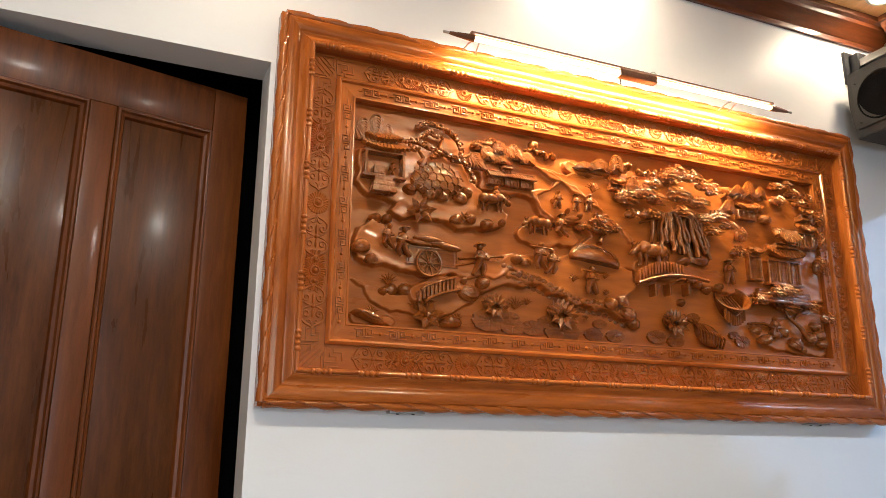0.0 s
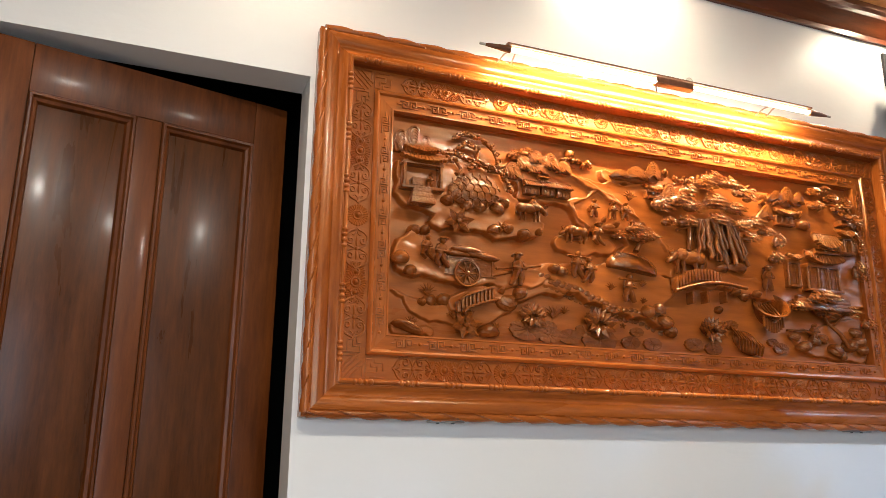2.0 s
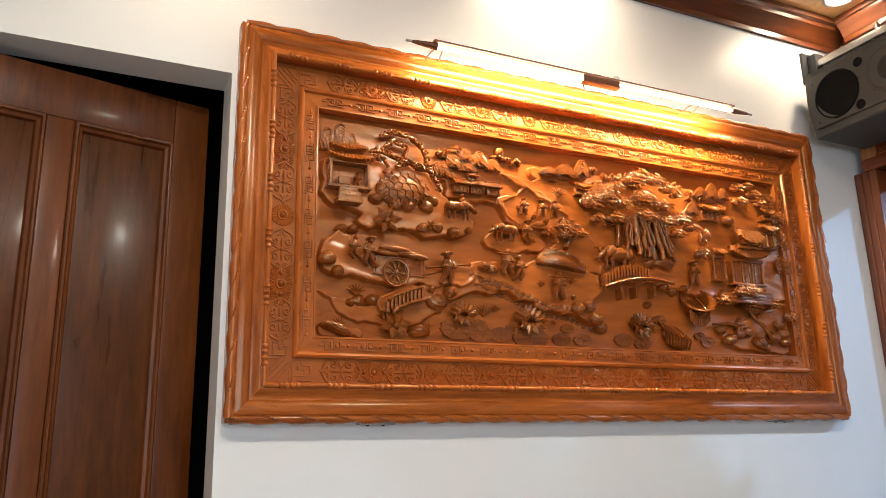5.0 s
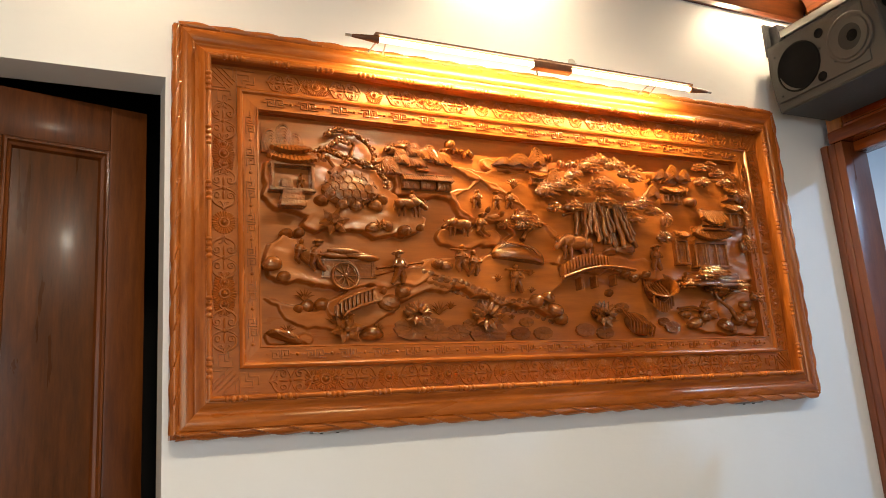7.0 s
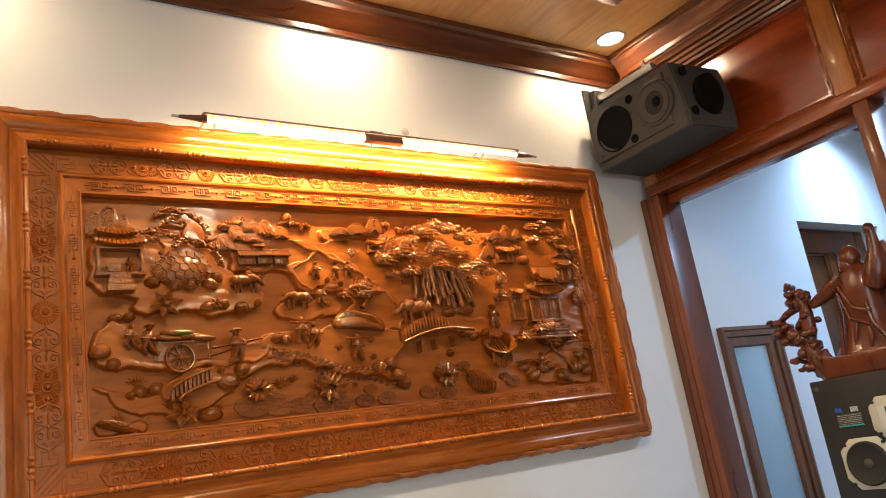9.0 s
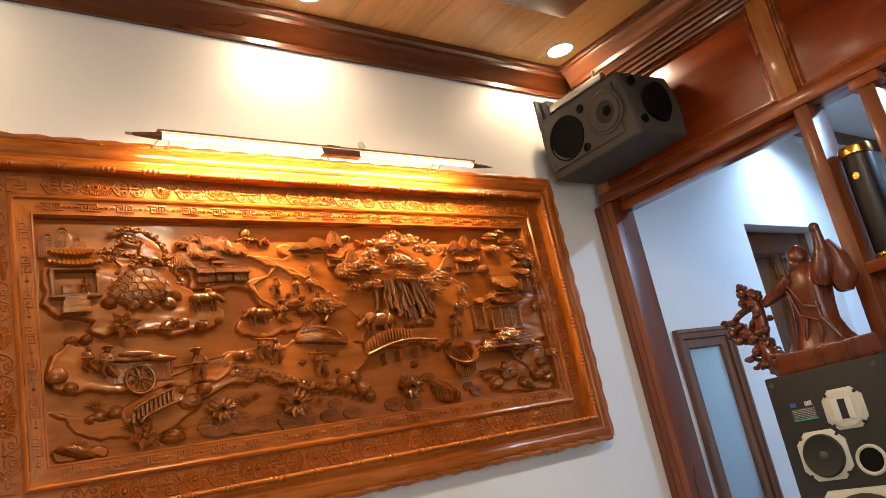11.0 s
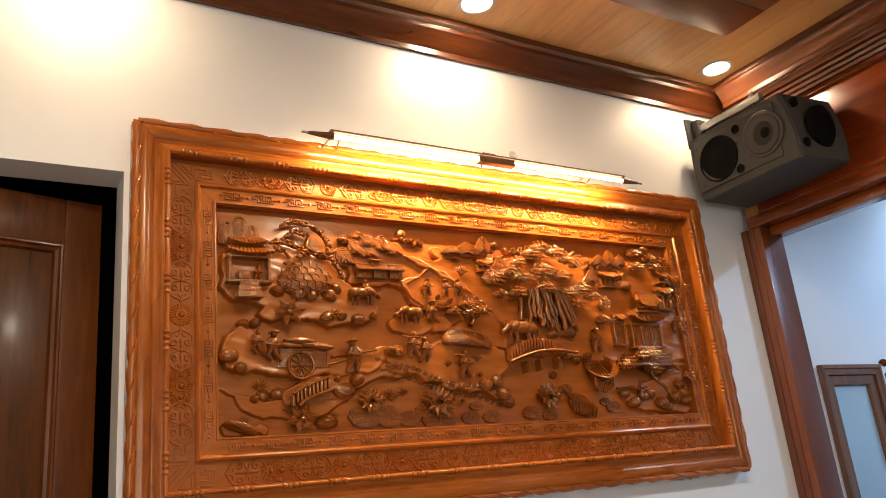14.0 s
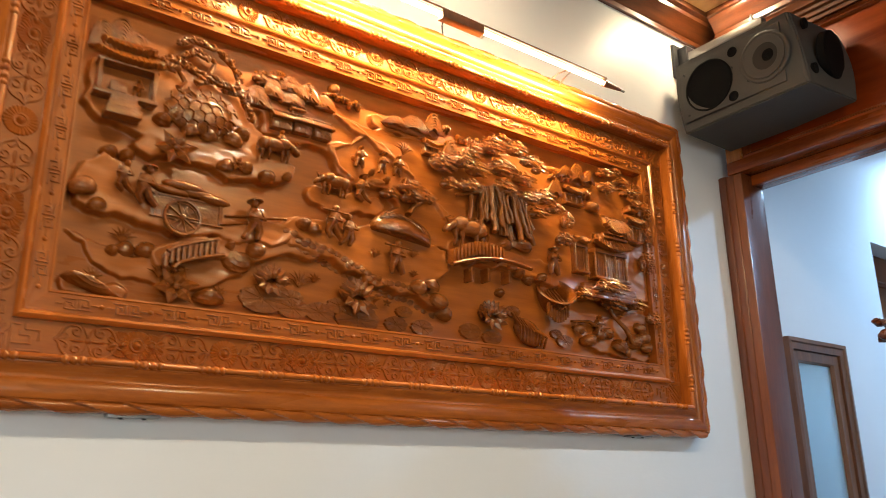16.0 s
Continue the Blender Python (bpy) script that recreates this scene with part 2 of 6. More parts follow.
def rail(side, rect, profile, inner=None):
    """One mitred rail of a frame in the xz plane; profile is (inset, y) from outside to inside, the inset
    in metres, or with an inner rectangle as a share of the way to it."""
    bm = bmesh.new()
    ends = []
    for d, y in profile:
        if inner:
            a0, a1, c0, c1 = [p + (q - p) * d for p, q in zip(rect, inner)]
        else:
            a0, a1, c0, c1 = rect[0] + d, rect[1] - d, rect[2] + d, rect[3] - d
        c = {"bottom": ((a0, c0), (a1, c0)), "top": ((a1, c1), (a0, c1)), "left": ((a0, c1), (a0, c0)), "right": ((a1, c0), (a1, c1))}[side]
        ends.append([bm.verts.new((x, y, z)) for x, z in c])
    for a, b in zip(ends, ends[1:]):
        bm.faces.new((a[0], a[1], b[1], b[0]))
    bm.faces.new([e[0] for e in ends])
    bm.faces.new([e[1] for e in ends][::-1])
    bmesh.ops.recalc_face_normals(bm, faces=bm.faces)
    return bm


def rails(name, rect, profile, parent, mx, mz, label="", inner=None):
    for side in ("bottom", "top", "left", "right"):
        part(name, rail(side, rect, profile, inner), mx if side in ("bottom", "top") else mz, parent, label, 30)


def structure(name, bm, mat, label, category):
    return tagged(new(name, mesh_of(name, bm, mat)), label, category, "", "structure")


# ---- the shell of the two rooms ----
def wall_with_openings(name, x0, x1, y0, y1, z1, openings, mat, label):
    """A wall along x; openings are (left, right, bottom, top) and go right through."""
    bm = bmesh.new()
    x = x0
    for a, b, lo, hi in openings:
        add_box(bm, (x, y0, 0), (a, y1, z1))
        if lo > 0:
            add_box(bm, (a, y0, 0), (b, y1, lo))
        if hi < z1:
            add_box(bm, (a, y0, hi), (b, y1, z1))
        x = b
    add_box(bm, (x, y0, 0), (x1, y1, z1))
    bmesh.ops.remove_doubles(bm, verts=bm.verts, dist=1e-5)
    return structure(name, bm, mat, label, "wall")


HIGH = CEIL + 0.17
PX0, PX1 = 2.28, 2.41
wall_with_openings("wall_north", -3.0, 2.34, 0.0, 0.11, HIGH, [(-0.79, -0.035, 0, 2.2)], M_WALL, "white plastered wall with a doorway beside the carving")
wall_with_openings("wall_hall_north", 2.345, 5.6, 0.0, 0.11, HIGH, [(2.555, 2.962, 0.55, 1.70), (3.38, 4.165, 0, 2.2)], M_HALL, "white hall wall with a doorway and a casement")
wall_with_openings("wall_south", -3.0, 5.6, -4.6, -4.45, HIGH, [(-2.0, 0.8, 0.8, 2.3)], M_WALL, "plain white wall with a wide window")
structure("wall_west", box((-3.12, -4.6, 0), (-3.0, 0.11, HIGH)), M_WALL, "plain white side wall", "wall")
structure("wall_hall_east", box((5.6, -4.6, 0), (5.72, 0.11, HIGH)), M_HALL, "plain white hall wall", "wall")
structure("floor", box((-3.12, -4.6, -0.12), (5.72, 0.11, 0)), M_FLOOR, "pale glossy tiled floor", "floor")
bm = bmesh.new()
for i in range(36):
    w = 0.148
    add_box(bm, (-3.0 + i * w, -4.45, CEIL), (-3.0 + i * w + w - 0.0015, 0.0, CEIL + 0.02))
add_box(bm, (-3.0, -4.45, CEIL + 0.021), (2.33, 0.0, CEIL + 0.1))
structure("ceiling", bm, M_CEIL, "pale varnished wooden board ceiling", "ceiling")
structure("ceiling_hall", box((2.345, -4.45, CEIL), (5.6, 0.0, CEIL + 0.1)), M_HALL, "plain white hall ceiling", "ceiling")
# closed boxes behind the doors; their darkness is put into the wall colour
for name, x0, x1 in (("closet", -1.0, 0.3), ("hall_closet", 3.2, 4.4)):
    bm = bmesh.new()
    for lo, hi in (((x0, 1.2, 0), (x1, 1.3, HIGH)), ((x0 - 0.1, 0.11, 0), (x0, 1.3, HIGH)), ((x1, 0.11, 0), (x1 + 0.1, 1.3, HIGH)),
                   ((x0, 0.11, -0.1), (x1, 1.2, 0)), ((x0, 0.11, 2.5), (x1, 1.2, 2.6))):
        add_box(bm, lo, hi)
    structure("wall_" + name, bm, M_VOID, "near-black walls standing in for the dark behind the door", "wall")

# cornice: a stepped moulding round the ceiling's edge
COVE = [(0.0, 2.735), (0.012, 2.735), (0.014, 2.752), (0.022, 2.756), (0.03, 2.768), (0.05, 2.786), (0.066, 2.794), (0.070, 2.806), (0.086, 2.81), (0.088, CEIL)]


def sweep(profile, a, b, out):
    """A straight moulding from a to b; profile is (distance along out, height)."""
    bm = bmesh.new()
    rows = []
    for d, z in list(profile) + [(0.0, profile[-1][1])]:
        rows.append([bm.verts.new((p[0] + out[0] * d + (b[0] - a[0]) * 0, p[1] + out[1] * d, z)) for p in (a, b)])
    for p, q in zip(rows, rows[1:] + rows[:1]):
        bm.faces.new((p[0], p[1], q[1], q[0]))
    bm.faces.new([r[0] for r in rows])
    bm.faces.new([r[1] for r in rows][::-1])
    bmesh.ops.recalc_face_normals(bm, faces=bm.faces)
    return bm


structure("trim_cornice_north", sweep(COVE, (-3.0, -0.001), (2.279, -0.001), (0, -1)), M_DARK_X, "dark varnished wooden cornice along the white wall", "cornice")
EAST = [(0.0, 2.66), (0.006, 2.66), (0.008, 2.671), (0.004, 2.674), (0.014, 2.676), (0.017, 2.687), (0.012, 2.690), (0.024, 2.693), (0.027, 2.703), (0.022, 2.706), (0.036, 2.71), (0.04, 2.72), (0.05, 2.728), (0.052, 2.738)] + [(0.052 + d * 0.55, z) for d, z in COVE[1:]]
structure("trim_cornice_east", sweep(EAST, (PX0 - 0.001, -4.45), (PX0 - 0.001, -0.09), (-1, 0)), M_DARK_Y, "dark reeded wooden cornice over the partition", "cornice")
structure("trim_cornice_hall", sweep([(0, 2.775), (0.014, 2.775), (0.02, 2.79), (0.04, 2.81), (0.045, 2.83)], (2.42, -0.001), (5.6, -0.001), (0, -1)), M_BROWN, "brown wooden cornice in the hall", "cornice")

# coffer: a lowered timber ring in the middle of the ceiling
bm = bmesh.new()
CX0, CX1, CY0, CY1 = -1.9, 1.86, -3.6, -0.42
for lo, hi in (((CX0, CY1 - 0.16, CEIL - 0.045), (CX1, CY1, CEIL - 0.002)), ((CX0, CY0, CEIL - 0.045), (CX1, CY0 + 0.16, CEIL - 0.002)),
               ((CX0, CY0 + 0.161, CEIL - 0.045), (CX0 + 0.16, CY1 - 0.161, CEIL - 0.002)), ((CX1 - 0.16, CY0 + 0.161, CEIL - 0.045), (CX1, CY1 - 0.161, CEIL - 0.002))):
    add_box(bm, lo, hi, 0.004)
structure("trim_coffer", bm, M_DARK_X, "dark wooden ring round the ceiling coffer", "coffer")


def downlight(x, y, lens_mat, group):
    t = thing("ceiling_downlight", "round lit downlight set flush in the ceiling", "downlight", pose(x, y, CEIL), group)
    bm = bmesh.new()
    add_lathe(bm, [(0.056, 0.001), (0.062, -0.001), (0.060, -0.005), (0.050, -0.006), (0.048, -0.001)], seg=32)
    part("bezel", bm, M_WHITE, t)
    bm = bmesh.new()
    add_lathe(bm, [(0.0475, -0.0015), (0.03, -0.003), (0.002, -0.0035)], seg=32)
    part("lens", bm, lens_mat, t)


for x in DOWN_X:
    downlight(x, -0.2, M_LENS, "downlights in the ceiling")
for x in ROOM_X:
    downlight(x, -1.95, M_LENS, "downlights in the ceiling")
# the fitting at y = -1.9 is unseen, added to go with the fill lamp
for y in (-0.3, -1.9):
    downlight(3.8 if y > -1 else 3.6, y, M_LENS_COOL, "downlights in the hall")


# ---- timber partition between the rooms ----
def frame_part(name, lo, hi, mat, parent, bevel=0.005, label=""):
    return part(name, box(lo, hi, bevel), mat, parent, label)


screen = thing("timber_partition", "red varnished timber partition with an open doorway", "partition", kind="structure")
frame_part("jamb", (PX0, -0.085, 0), (PX1, -0.001, 2.235), M_RED_Z, screen, 0.004)
bm = bmesh.new()
for lo, hi in (((PX0 - 0.005, -0.056, 0), (PX0 + 0.03, -0.001, 2.2355)), ((PX0 - 0.011, -0.03, 0), (PX0 + 0.03, -0.001, 2.2355))):
    add_box(bm, lo, hi, 0.006)
part("jamb_moulding", bm, M_RED_Z, screen)
frame_part("lintel", (PX0 - 0.004, -2.6, 2.236), (PX1, -0.0355, 2.282), M_RED_Y, screen, 0.006)
frame_part("top_rail", (PX0, -2.6, 2.665), (PX1, -0.0355, CEIL - 0.001), M_RED_Y, screen, 0.003)
frame_part("backing_board", (PX0 + 0.022, -2.6, 2.2825), (PX1 - 0.02, -0.0355, 2.6645), M_RED, screen, 0.001)
STILES = (-0.06, -0.885, -1.71, -2.56)
for y in STILES:
    frame_part("stile", (PX0, y - 0.036, 2.2825), (PX0 + 0.0215, y + (0.036 if y < -0.1 else 0.024), 2.6645), M_STILE, screen, 0.004)
for a, b in zip(STILES, STILES[1:]):
    y1, y0 = a - 0.037, b + 0.037
    t = Matrix.Translation((PX0 + 0.0215, 0, 0)) @ Matrix(((0, 1, 0, 0), (1, 0, 0, 0), (0, 0, 1, 0), (0, 0, 0, 1)))
    for side in ("bottom", "top", "left", "right"):
        bmr = rail(side, (y0, y1, 2.283, 2.664), [(0, 0), (0.001, -0.016), (0.008, -0.02), (0.014, -0.012), (0.02, -0.012), (0.026, 0.0)])
        bmesh.ops.transform(bmr, matrix=t, verts=bmr.verts)
        bmesh.ops.recalc_face_normals(bmr, faces=bmr.faces)
        part("panel_moulding", bmr, M_RED_Y, screen, sharp=30)
frame_part("post", (PX0 + 0.002, -0.935, 0), (PX1 - 0.004, -0.885, 2.2355), M_RED_Z, screen, 0.004)
frame_part("post", (PX0 + 0.002, -1.14, 0), (PX1 - 0.004, -1.09, 2.2355), M_RED_Z, screen, 0.004)
frame_part("post", (PX0 + 0.002, -2.6, 0), (PX1 - 0.004, -2.54, 2.2355), M_RED_Z, screen, 0.004)
frame_part("post_cap", (PX0 - 0.004, -1.16, 2.20), (PX1, -1.07, 2.2353), M_RED_Y, screen, 0.004)
frame_part("shelf", (PX0, -1.0895, 1.655), (PX1 + 0.06, -0.9355, 1.69), M_RED_Y, screen, 0.003)
frame_part("lower_panel", (PX0 + 0.05, -1.0895, 0), (PX0 + 0.07, -0.9355, 1.6545), M_RED_Z, screen, 0.002)
frame_part("lower_panel", (PX0 + 0.05, -2.5395, 0), (PX0 + 0.07, -1.1405, 0.95), M_RED_Z, screen, 0.002)
frame_part("head_rail", (PX0 + 0.06, -0.8845, 2.198), (PX1, -0.0855, 2.2355), M_RED_Y, screen, 0.003)
structure("wall_partition_rest", box((PX0, -4.45, 0), (PX1, -2.601, HIGH)), M_WALL, "plain white wall beyond the partition", "wall")


# ---- doors ----
def panelled_door(name, w, h, label, m):
    """A leaf from x = 0 to w, its face at y = 0, with two tall panels above two short ones."""
    d = thing(name, label, "door", m, kind="structure")
    s, mid, top, lock = 0.09, 0.061, 0.12, 0.16
    zl = 0.95
    frame_part("stile", (0, 0, 0), (s, 0.04, h), M_DOOR, d, 0.003)
    frame_part("stile", (w - s, 0, 0), (w, 0.04, h), M_DOOR, d, 0.003)
    frame_part("muntin", (w / 2 - mid / 2, 0, 0.2005), (w / 2 + mid / 2, 0.04, h - top - 0.0005), M_DOOR, d, 0.003)
    for z0, z1 in ((h - top, h), (zl - lock / 2, zl + lock / 2), (0, 0.2)):
        for x0, x1 in (((s, w - s),) if z1 in (h, 0.2) else ((s, w / 2 - mid / 2), (w / 2 + mid / 2, w - s))):
            part("rail", box((x0 + 0.0005, 0, z0), (x1 - 0.0005, 0.04, z1), 0.003), M_DOOR, d)
    for x0, x1 in ((s, w / 2 - mid / 2), (w / 2 + mid / 2, w - s)):
        for z0, z1 in ((zl + lock / 2, h - top), (0.2, zl - lock / 2)):
            frame_part("panel", (x0 + 0.001, 0.014, z0 + 0.001), (x1 - 0.001, 0.026, z1 - 0.001), M_DOOR_PANEL, d, 0.001)
            for side in ("bottom", "top", "left", "right"):
                part("panel_moulding", rail(side, (x0, x1, z0, z1), [(0.0005, 0.013), (0.0008, -0.002), (0.004, -0.006), (0.009, -0.006), (0.013, 0.001), (0.02, 0.004), (0.024, 0.0135)]), M_DOOR, d, sharp=30)
    return d


panelled_door("door_1", 0.72, 2.165, "dark brown panelled wooden door standing ajar", pose(-0.759, -0.006, 0.005, 0, 0, 14.2))
panelled_door("door_2", 0.765, 2.19, "dark brown panelled wooden hall door, shut", pose(3.39, 0.09, 0.005))

# casement in the hall wall
win = thing("window_1", "brown wooden casement with a pale frosted pane", "window", kind="structure")
WR = (2.555, 2.962, 0.55, 1.70)
rails("casing", WR, [(-0.0, -0.001), (0.0, -0.024), (0.014, -0.026), (0.018, -0.018), (0.04, -0.016), (0.042, 0.02)], win, M_BROWN, M_BROWN)
rails("sash", (WR[0] + 0.043, WR[1] - 0.043, WR[2] + 0.043, WR[3] - 0.043), [(0, 0.03), (0.0, -0.006), (0.034, -0.006), (0.04, 0.004), (0.042, 0.03)], win, M_BROWN, M_BROWN)
part("pane", box((WR[0] + 0.08, 0.01, WR[2] + 0.08), (WR[1] - 0.08, 0.016, WR[3] - 0.08)), M_FROST, win)
# unseen backing and lamp, added to brighten the frosted pane from behind
structure("wall_pane_backing", box((2.5, 0.5, 0.3), (3.02, 0.52, 1.9)), M_HALL, "unseen pale backing added behind the frosted pane", "wall")
lamp("pane_backlight", "AREA", 14, (0.62, 0.82, 1.0), look((2.76, 0.3, 2.0), (2.76, 0.35, 1.0)), size=(0.4, 0.2))


# ---- the carved picture: frame ----
art = thing("wall_carving", "framed village scene carved in glossy orange wood on a wall", "wood carving")
OUT = (-0.024, 1.990, 1.334, 2.330)
INNER = (0.063, 1.899, 1.424, 2.236)
FRAME = [(0.02, -0.002), (0.02, -0.040), (0.12, -0.050), (0.20, -0.0570), (0.215, -0.0598), (0.24, -0.0605), (0.30, -0.0618), (0.37, -0.0620), (0.45, -0.0610), (0.52, -0.0585),
         (0.56, -0.0556), (0.575, -0.0530), (0.60, -0.0524), (0.65, -0.0536), (0.70, -0.0565), (0.75, -0.0605), (0.79, -0.0628), (0.83, -0.0635), (0.84, -0.0650), (0.985, -0.0650), (1.0, -0.0630), (1.0001, -0.0290)]
rails("frame_rail", OUT, FRAME, art, M_FRAME_X, M_FRAME_Z, "", INNER)
RIM = (0.129, 1.841, 1.486, 2.177)
BORDER = INNER
rails("border_board", INNER, [(0.0, -0.005), (0.0, -0.0300), (0.999, -0.0300), (1.0, -0.005)], art, M_BORDER, M_BORDER, "", RIM)
rails("inner_rim", RIM, [(-0.001, -0.005), (-0.001, -0.0400), (0.002, -0.0440), (0.006, -0.0462), (0.010, -0.0450), (0.012, -0.0400), (0.0135, -0.0376), (0.046, -0.0382), (0.047, -0.0405), (0.051, -0.0402), (0.052, -0.006)], art, M_FRAME_X, M_FRAME_Z)
PAN = (RIM[0] + 0.052, RIM[1] - 0.052, RIM[2] + 0.052, RIM[3] - 0.052)
part("panel", box((PAN[0] - 0.003, -0.006, PAN[2] - 0.003), (PAN[1] + 0.003, -0.003, PAN[3] + 0.003)), M_PANEL, art)


def rope(a, b, n):
    """A barley-twist bar with n long slanting strands along the edge from a to b."""
    a, b = Vector(a), Vector(b)
    d = (b - a).normalized()
    u, w = Vector((0, -1, 0)), d.cross(Vector((0, -1, 0)))
    bm, rings, seg, steps = bmesh.new(), [], 28, n * 26
    for i in range(steps + 1):
        s = i / steps
        ring = []
        for k in range(seg):
            f = 2 * math.pi * k / seg
            phase = (n * s - 1.5 * f / math.pi) % 1.0
            lift = 1.06 - 0.40 * phase / 0.93 if phase < 0.93 else 0.66 + 0.40 * (phase - 0.93) / 0.07
            ring.append(bm.verts.new(a + (b - a) * s + lift * (0.0165 * math.cos(f) * u + 0.0145 * math.sin(f) * w)))
        rings.append(ring)
    for p, q in zip(rings, rings[1:]):
        for k in range(seg):
            bm.faces.new((p[k], p[(k + 1) % seg], q[(k + 1) % seg], q[k]))
    bm.faces.new(rings[0][::-1]), bm.faces.new(rings[-1])
    bmesh.ops.recalc_face_normals(bm, faces=bm.faces)
    return bm


g, ry = 0.0120, -0.0440
ox0, ox1, oz0, oz1 = OUT
for a, b, n, mat in (((ox0 + g, ry, oz0 + g), (ox1 - g, ry, oz0 + g), 23, M_FRAME_X), ((ox1 - g, ry, oz1 - g), (ox0 + g, ry, oz1 - g), 23, M_FRAME_X),
                     ((ox0 + g, ry, oz1 - g), (ox0 + g, ry, oz0 + g), 12, M_FRAME_Z), ((ox1 - g, ry, oz0 + g), (ox1 - g, ry, oz1 - g), 12, M_FRAME_Z)):
    part("rope_edge", rope(a, b, n), mat, art, "twisted rope edge", 35)


# ---- picture lamp over the carving ----
light_bar = thing("picture_lamp", "slim lit tube lamp with dark pointed wooden tips", "picture lamp")
LY, LZ = -0.151, 2.306
LX0, LX1 = 0.382, 1.598
bm = bmesh.new()
add_rod(bm, (LX0 + 0.085, LY, LZ), (LX1 - 0.085, LY, LZ), 0.0065, seg=14)
part("tube", bm, M_TUBE, light_bar, "lit white tube")
bm = bmesh.new()
add_box(bm, (LX0 + 0.075, LY - 0.008, LZ + 0.0105), (LX1 - 0.075, LY + 0.012, LZ + 0.017), 0.002)
part("back_channel", bm, M_BROWN, light_bar, "thin brown wooden back strip")
for x, s in ((LX0, 1), (LX1, -1)):
    bm = bmesh.new()
    add_lathe(bm, [(0.0022, 0), (0.0035, 0.012), (0.005, 0.02), (0.0095, 0.07), (0.0105, 0.085), (0.009, 0.0855)], pose(x, LY, LZ, 0, 90 * s, 0), 14)
    part("tip", bm, M_TIP, light_bar, "dark turned wooden tip")
    bm = bmesh.new()
    add_rod(bm, (x - 0.004 * s, LY, LZ), (x + 0.014 * s, LY, LZ), 0.0036, seg=10)
    part("ferrule", bm, M_METAL, light_bar)
for x in (LX0 + 0.11, LX1 - 0.19):
    bm = bmesh.new()
    add_tube(bm, [(x - 0.02, -0.05, OUT[3] - 0.016), (x - 0.012, -0.09, OUT[3] - 0.004), (x, LY, LZ + 0.018), (x + 0.018, -0.09, OUT[3] - 0.004), (x + 0.024, -0.05, OUT[3] - 0.016)], 0.0022, 6)
    part("bracket", bm, M_METAL, light_bar)
bm = bmesh.new()
add_box(bm, (0.93, LY - 0.014, LZ - 0.014), (1.06, LY + 0.01, LZ - 0.0105), 0.001)
add_box(bm, (0.93, LY - 0.012, LZ - 0.012), (1.06, LY - 0.0105, LZ + 0.008), 0.001)
part("driver_box", bm, M_BROWN, light_bar, "short brown wooden block")
bm = bmesh.new()
add_tube(bm, [(1.03, -0.03, OUT[3] - 0.004), (1.02, -0.04, OUT[3] + 0.03), (1.0, -0.07, OUT[3] + 0.035), (0.985, -0.11, OUT[3] + 0.02), (1.0, LY, LZ + 0.02)], 0.0022, 6)
part("cable", bm, M_BLACK, light_bar)
lamp("picture_lamp_beam", "AREA", 22.5, (1.0, 0.82, 0.47), look((0.99, LY + 0.002, LZ - 0.0075), (0.99, 0.03, 1.95)), size=(1.04, 0.007))


# ---- the carved picture: beads, border motifs and fret ----
def on_art(x, z, y=0.0, turn=0.0, k=1.0, deep=1.25):
    """Upright pose on the picture's face; turn in degrees, clockwise as one looks at it."""
    return Matrix.Translation((x, y, z)) @ Matrix.Rotation(radians(turn), 4, "Y") @ Matrix.Diagonal((k, deep, k, 1))


def shared(name, bm, mat, sharp=40):
    return mesh_of(name, bm, mat, sharp)


bx0, bx1, bz0, bz1 = INNER[0] - 0.0068, INNER[1] + 0.0068, INNER[2] - 0.0068, INNER[3] + 0.0068
BEAD_Y = -0.0655
for a, b, mat in (((bx0, bz0), (bx1, bz0), M_FRAME_X), ((bx0, bz1), (bx1, bz1), M_FRAME_X), ((bx0, bz0), (bx0, bz1), M_FRAME_Z), ((bx1, bz0), (bx1, bz1), M_FRAME_Z)):
    bm = bmesh.new()
    add_rod(bm, (a[0], BEAD_Y, a[1]), (b[0], BEAD_Y, b[1]), 0.0052, seg=12)
    part("bead_moulding", bm, mat, art)
bm = bmesh.new()
add_ball(bm, (0, 0, 0), (0.0064, 0.0078, 0.0078), u=10, v=7)
me_bead = shared("bead", bm, M_FRAME_X)
for k in range(4):
    off = (k - 1.5) * 0.0135
    for i in range(16):
        for z in (bz0, bz1):
            piece("bead", me_bead, art, on_art(bx0 + (i + 0.5) * (bx1 - bx0) / 16 + off, z, BEAD_Y))
    for i in range(6):
        for x in (bx0, bx1):
            piece("bead", me_bead, art, on_art(x, bz0 + (i + 0.5) * (bz1 - bz0) / 6 + off, BEAD_Y, 90))


def vine(bm, pts, w0, w1):
    """A low rounded stem through points (x, z), smoothed, its width going from w0 to w1."""
    pts = [Vector((x, -0.0006, z)) for x, z in pts]
    for _ in range(2):
        pts = [pts[0]] + [p.lerp(q, s) for p, q in zip(pts, pts[1:]) for s in (0.25, 0.75)] + [pts[-1]]
    n = len(pts) - 1
    add_tube(bm, pts, [1.25 * (w0 + (w1 - w0) * i / n) for i in range(n + 1)], 6, 0.85)


def curl(cx, cz, r, a0, turns, n=12):
    """Points of a curl that winds inward from radius r."""
    return [(cx + r * (1 - 0.72 * i / n) * math.cos(a0 + turns * 2 * math.pi * i / n), cz + r * (1 - 0.72 * i / n) * math.sin(a0 + turns * 2 * math.pi * i / n)) for i in range(n + 1)]


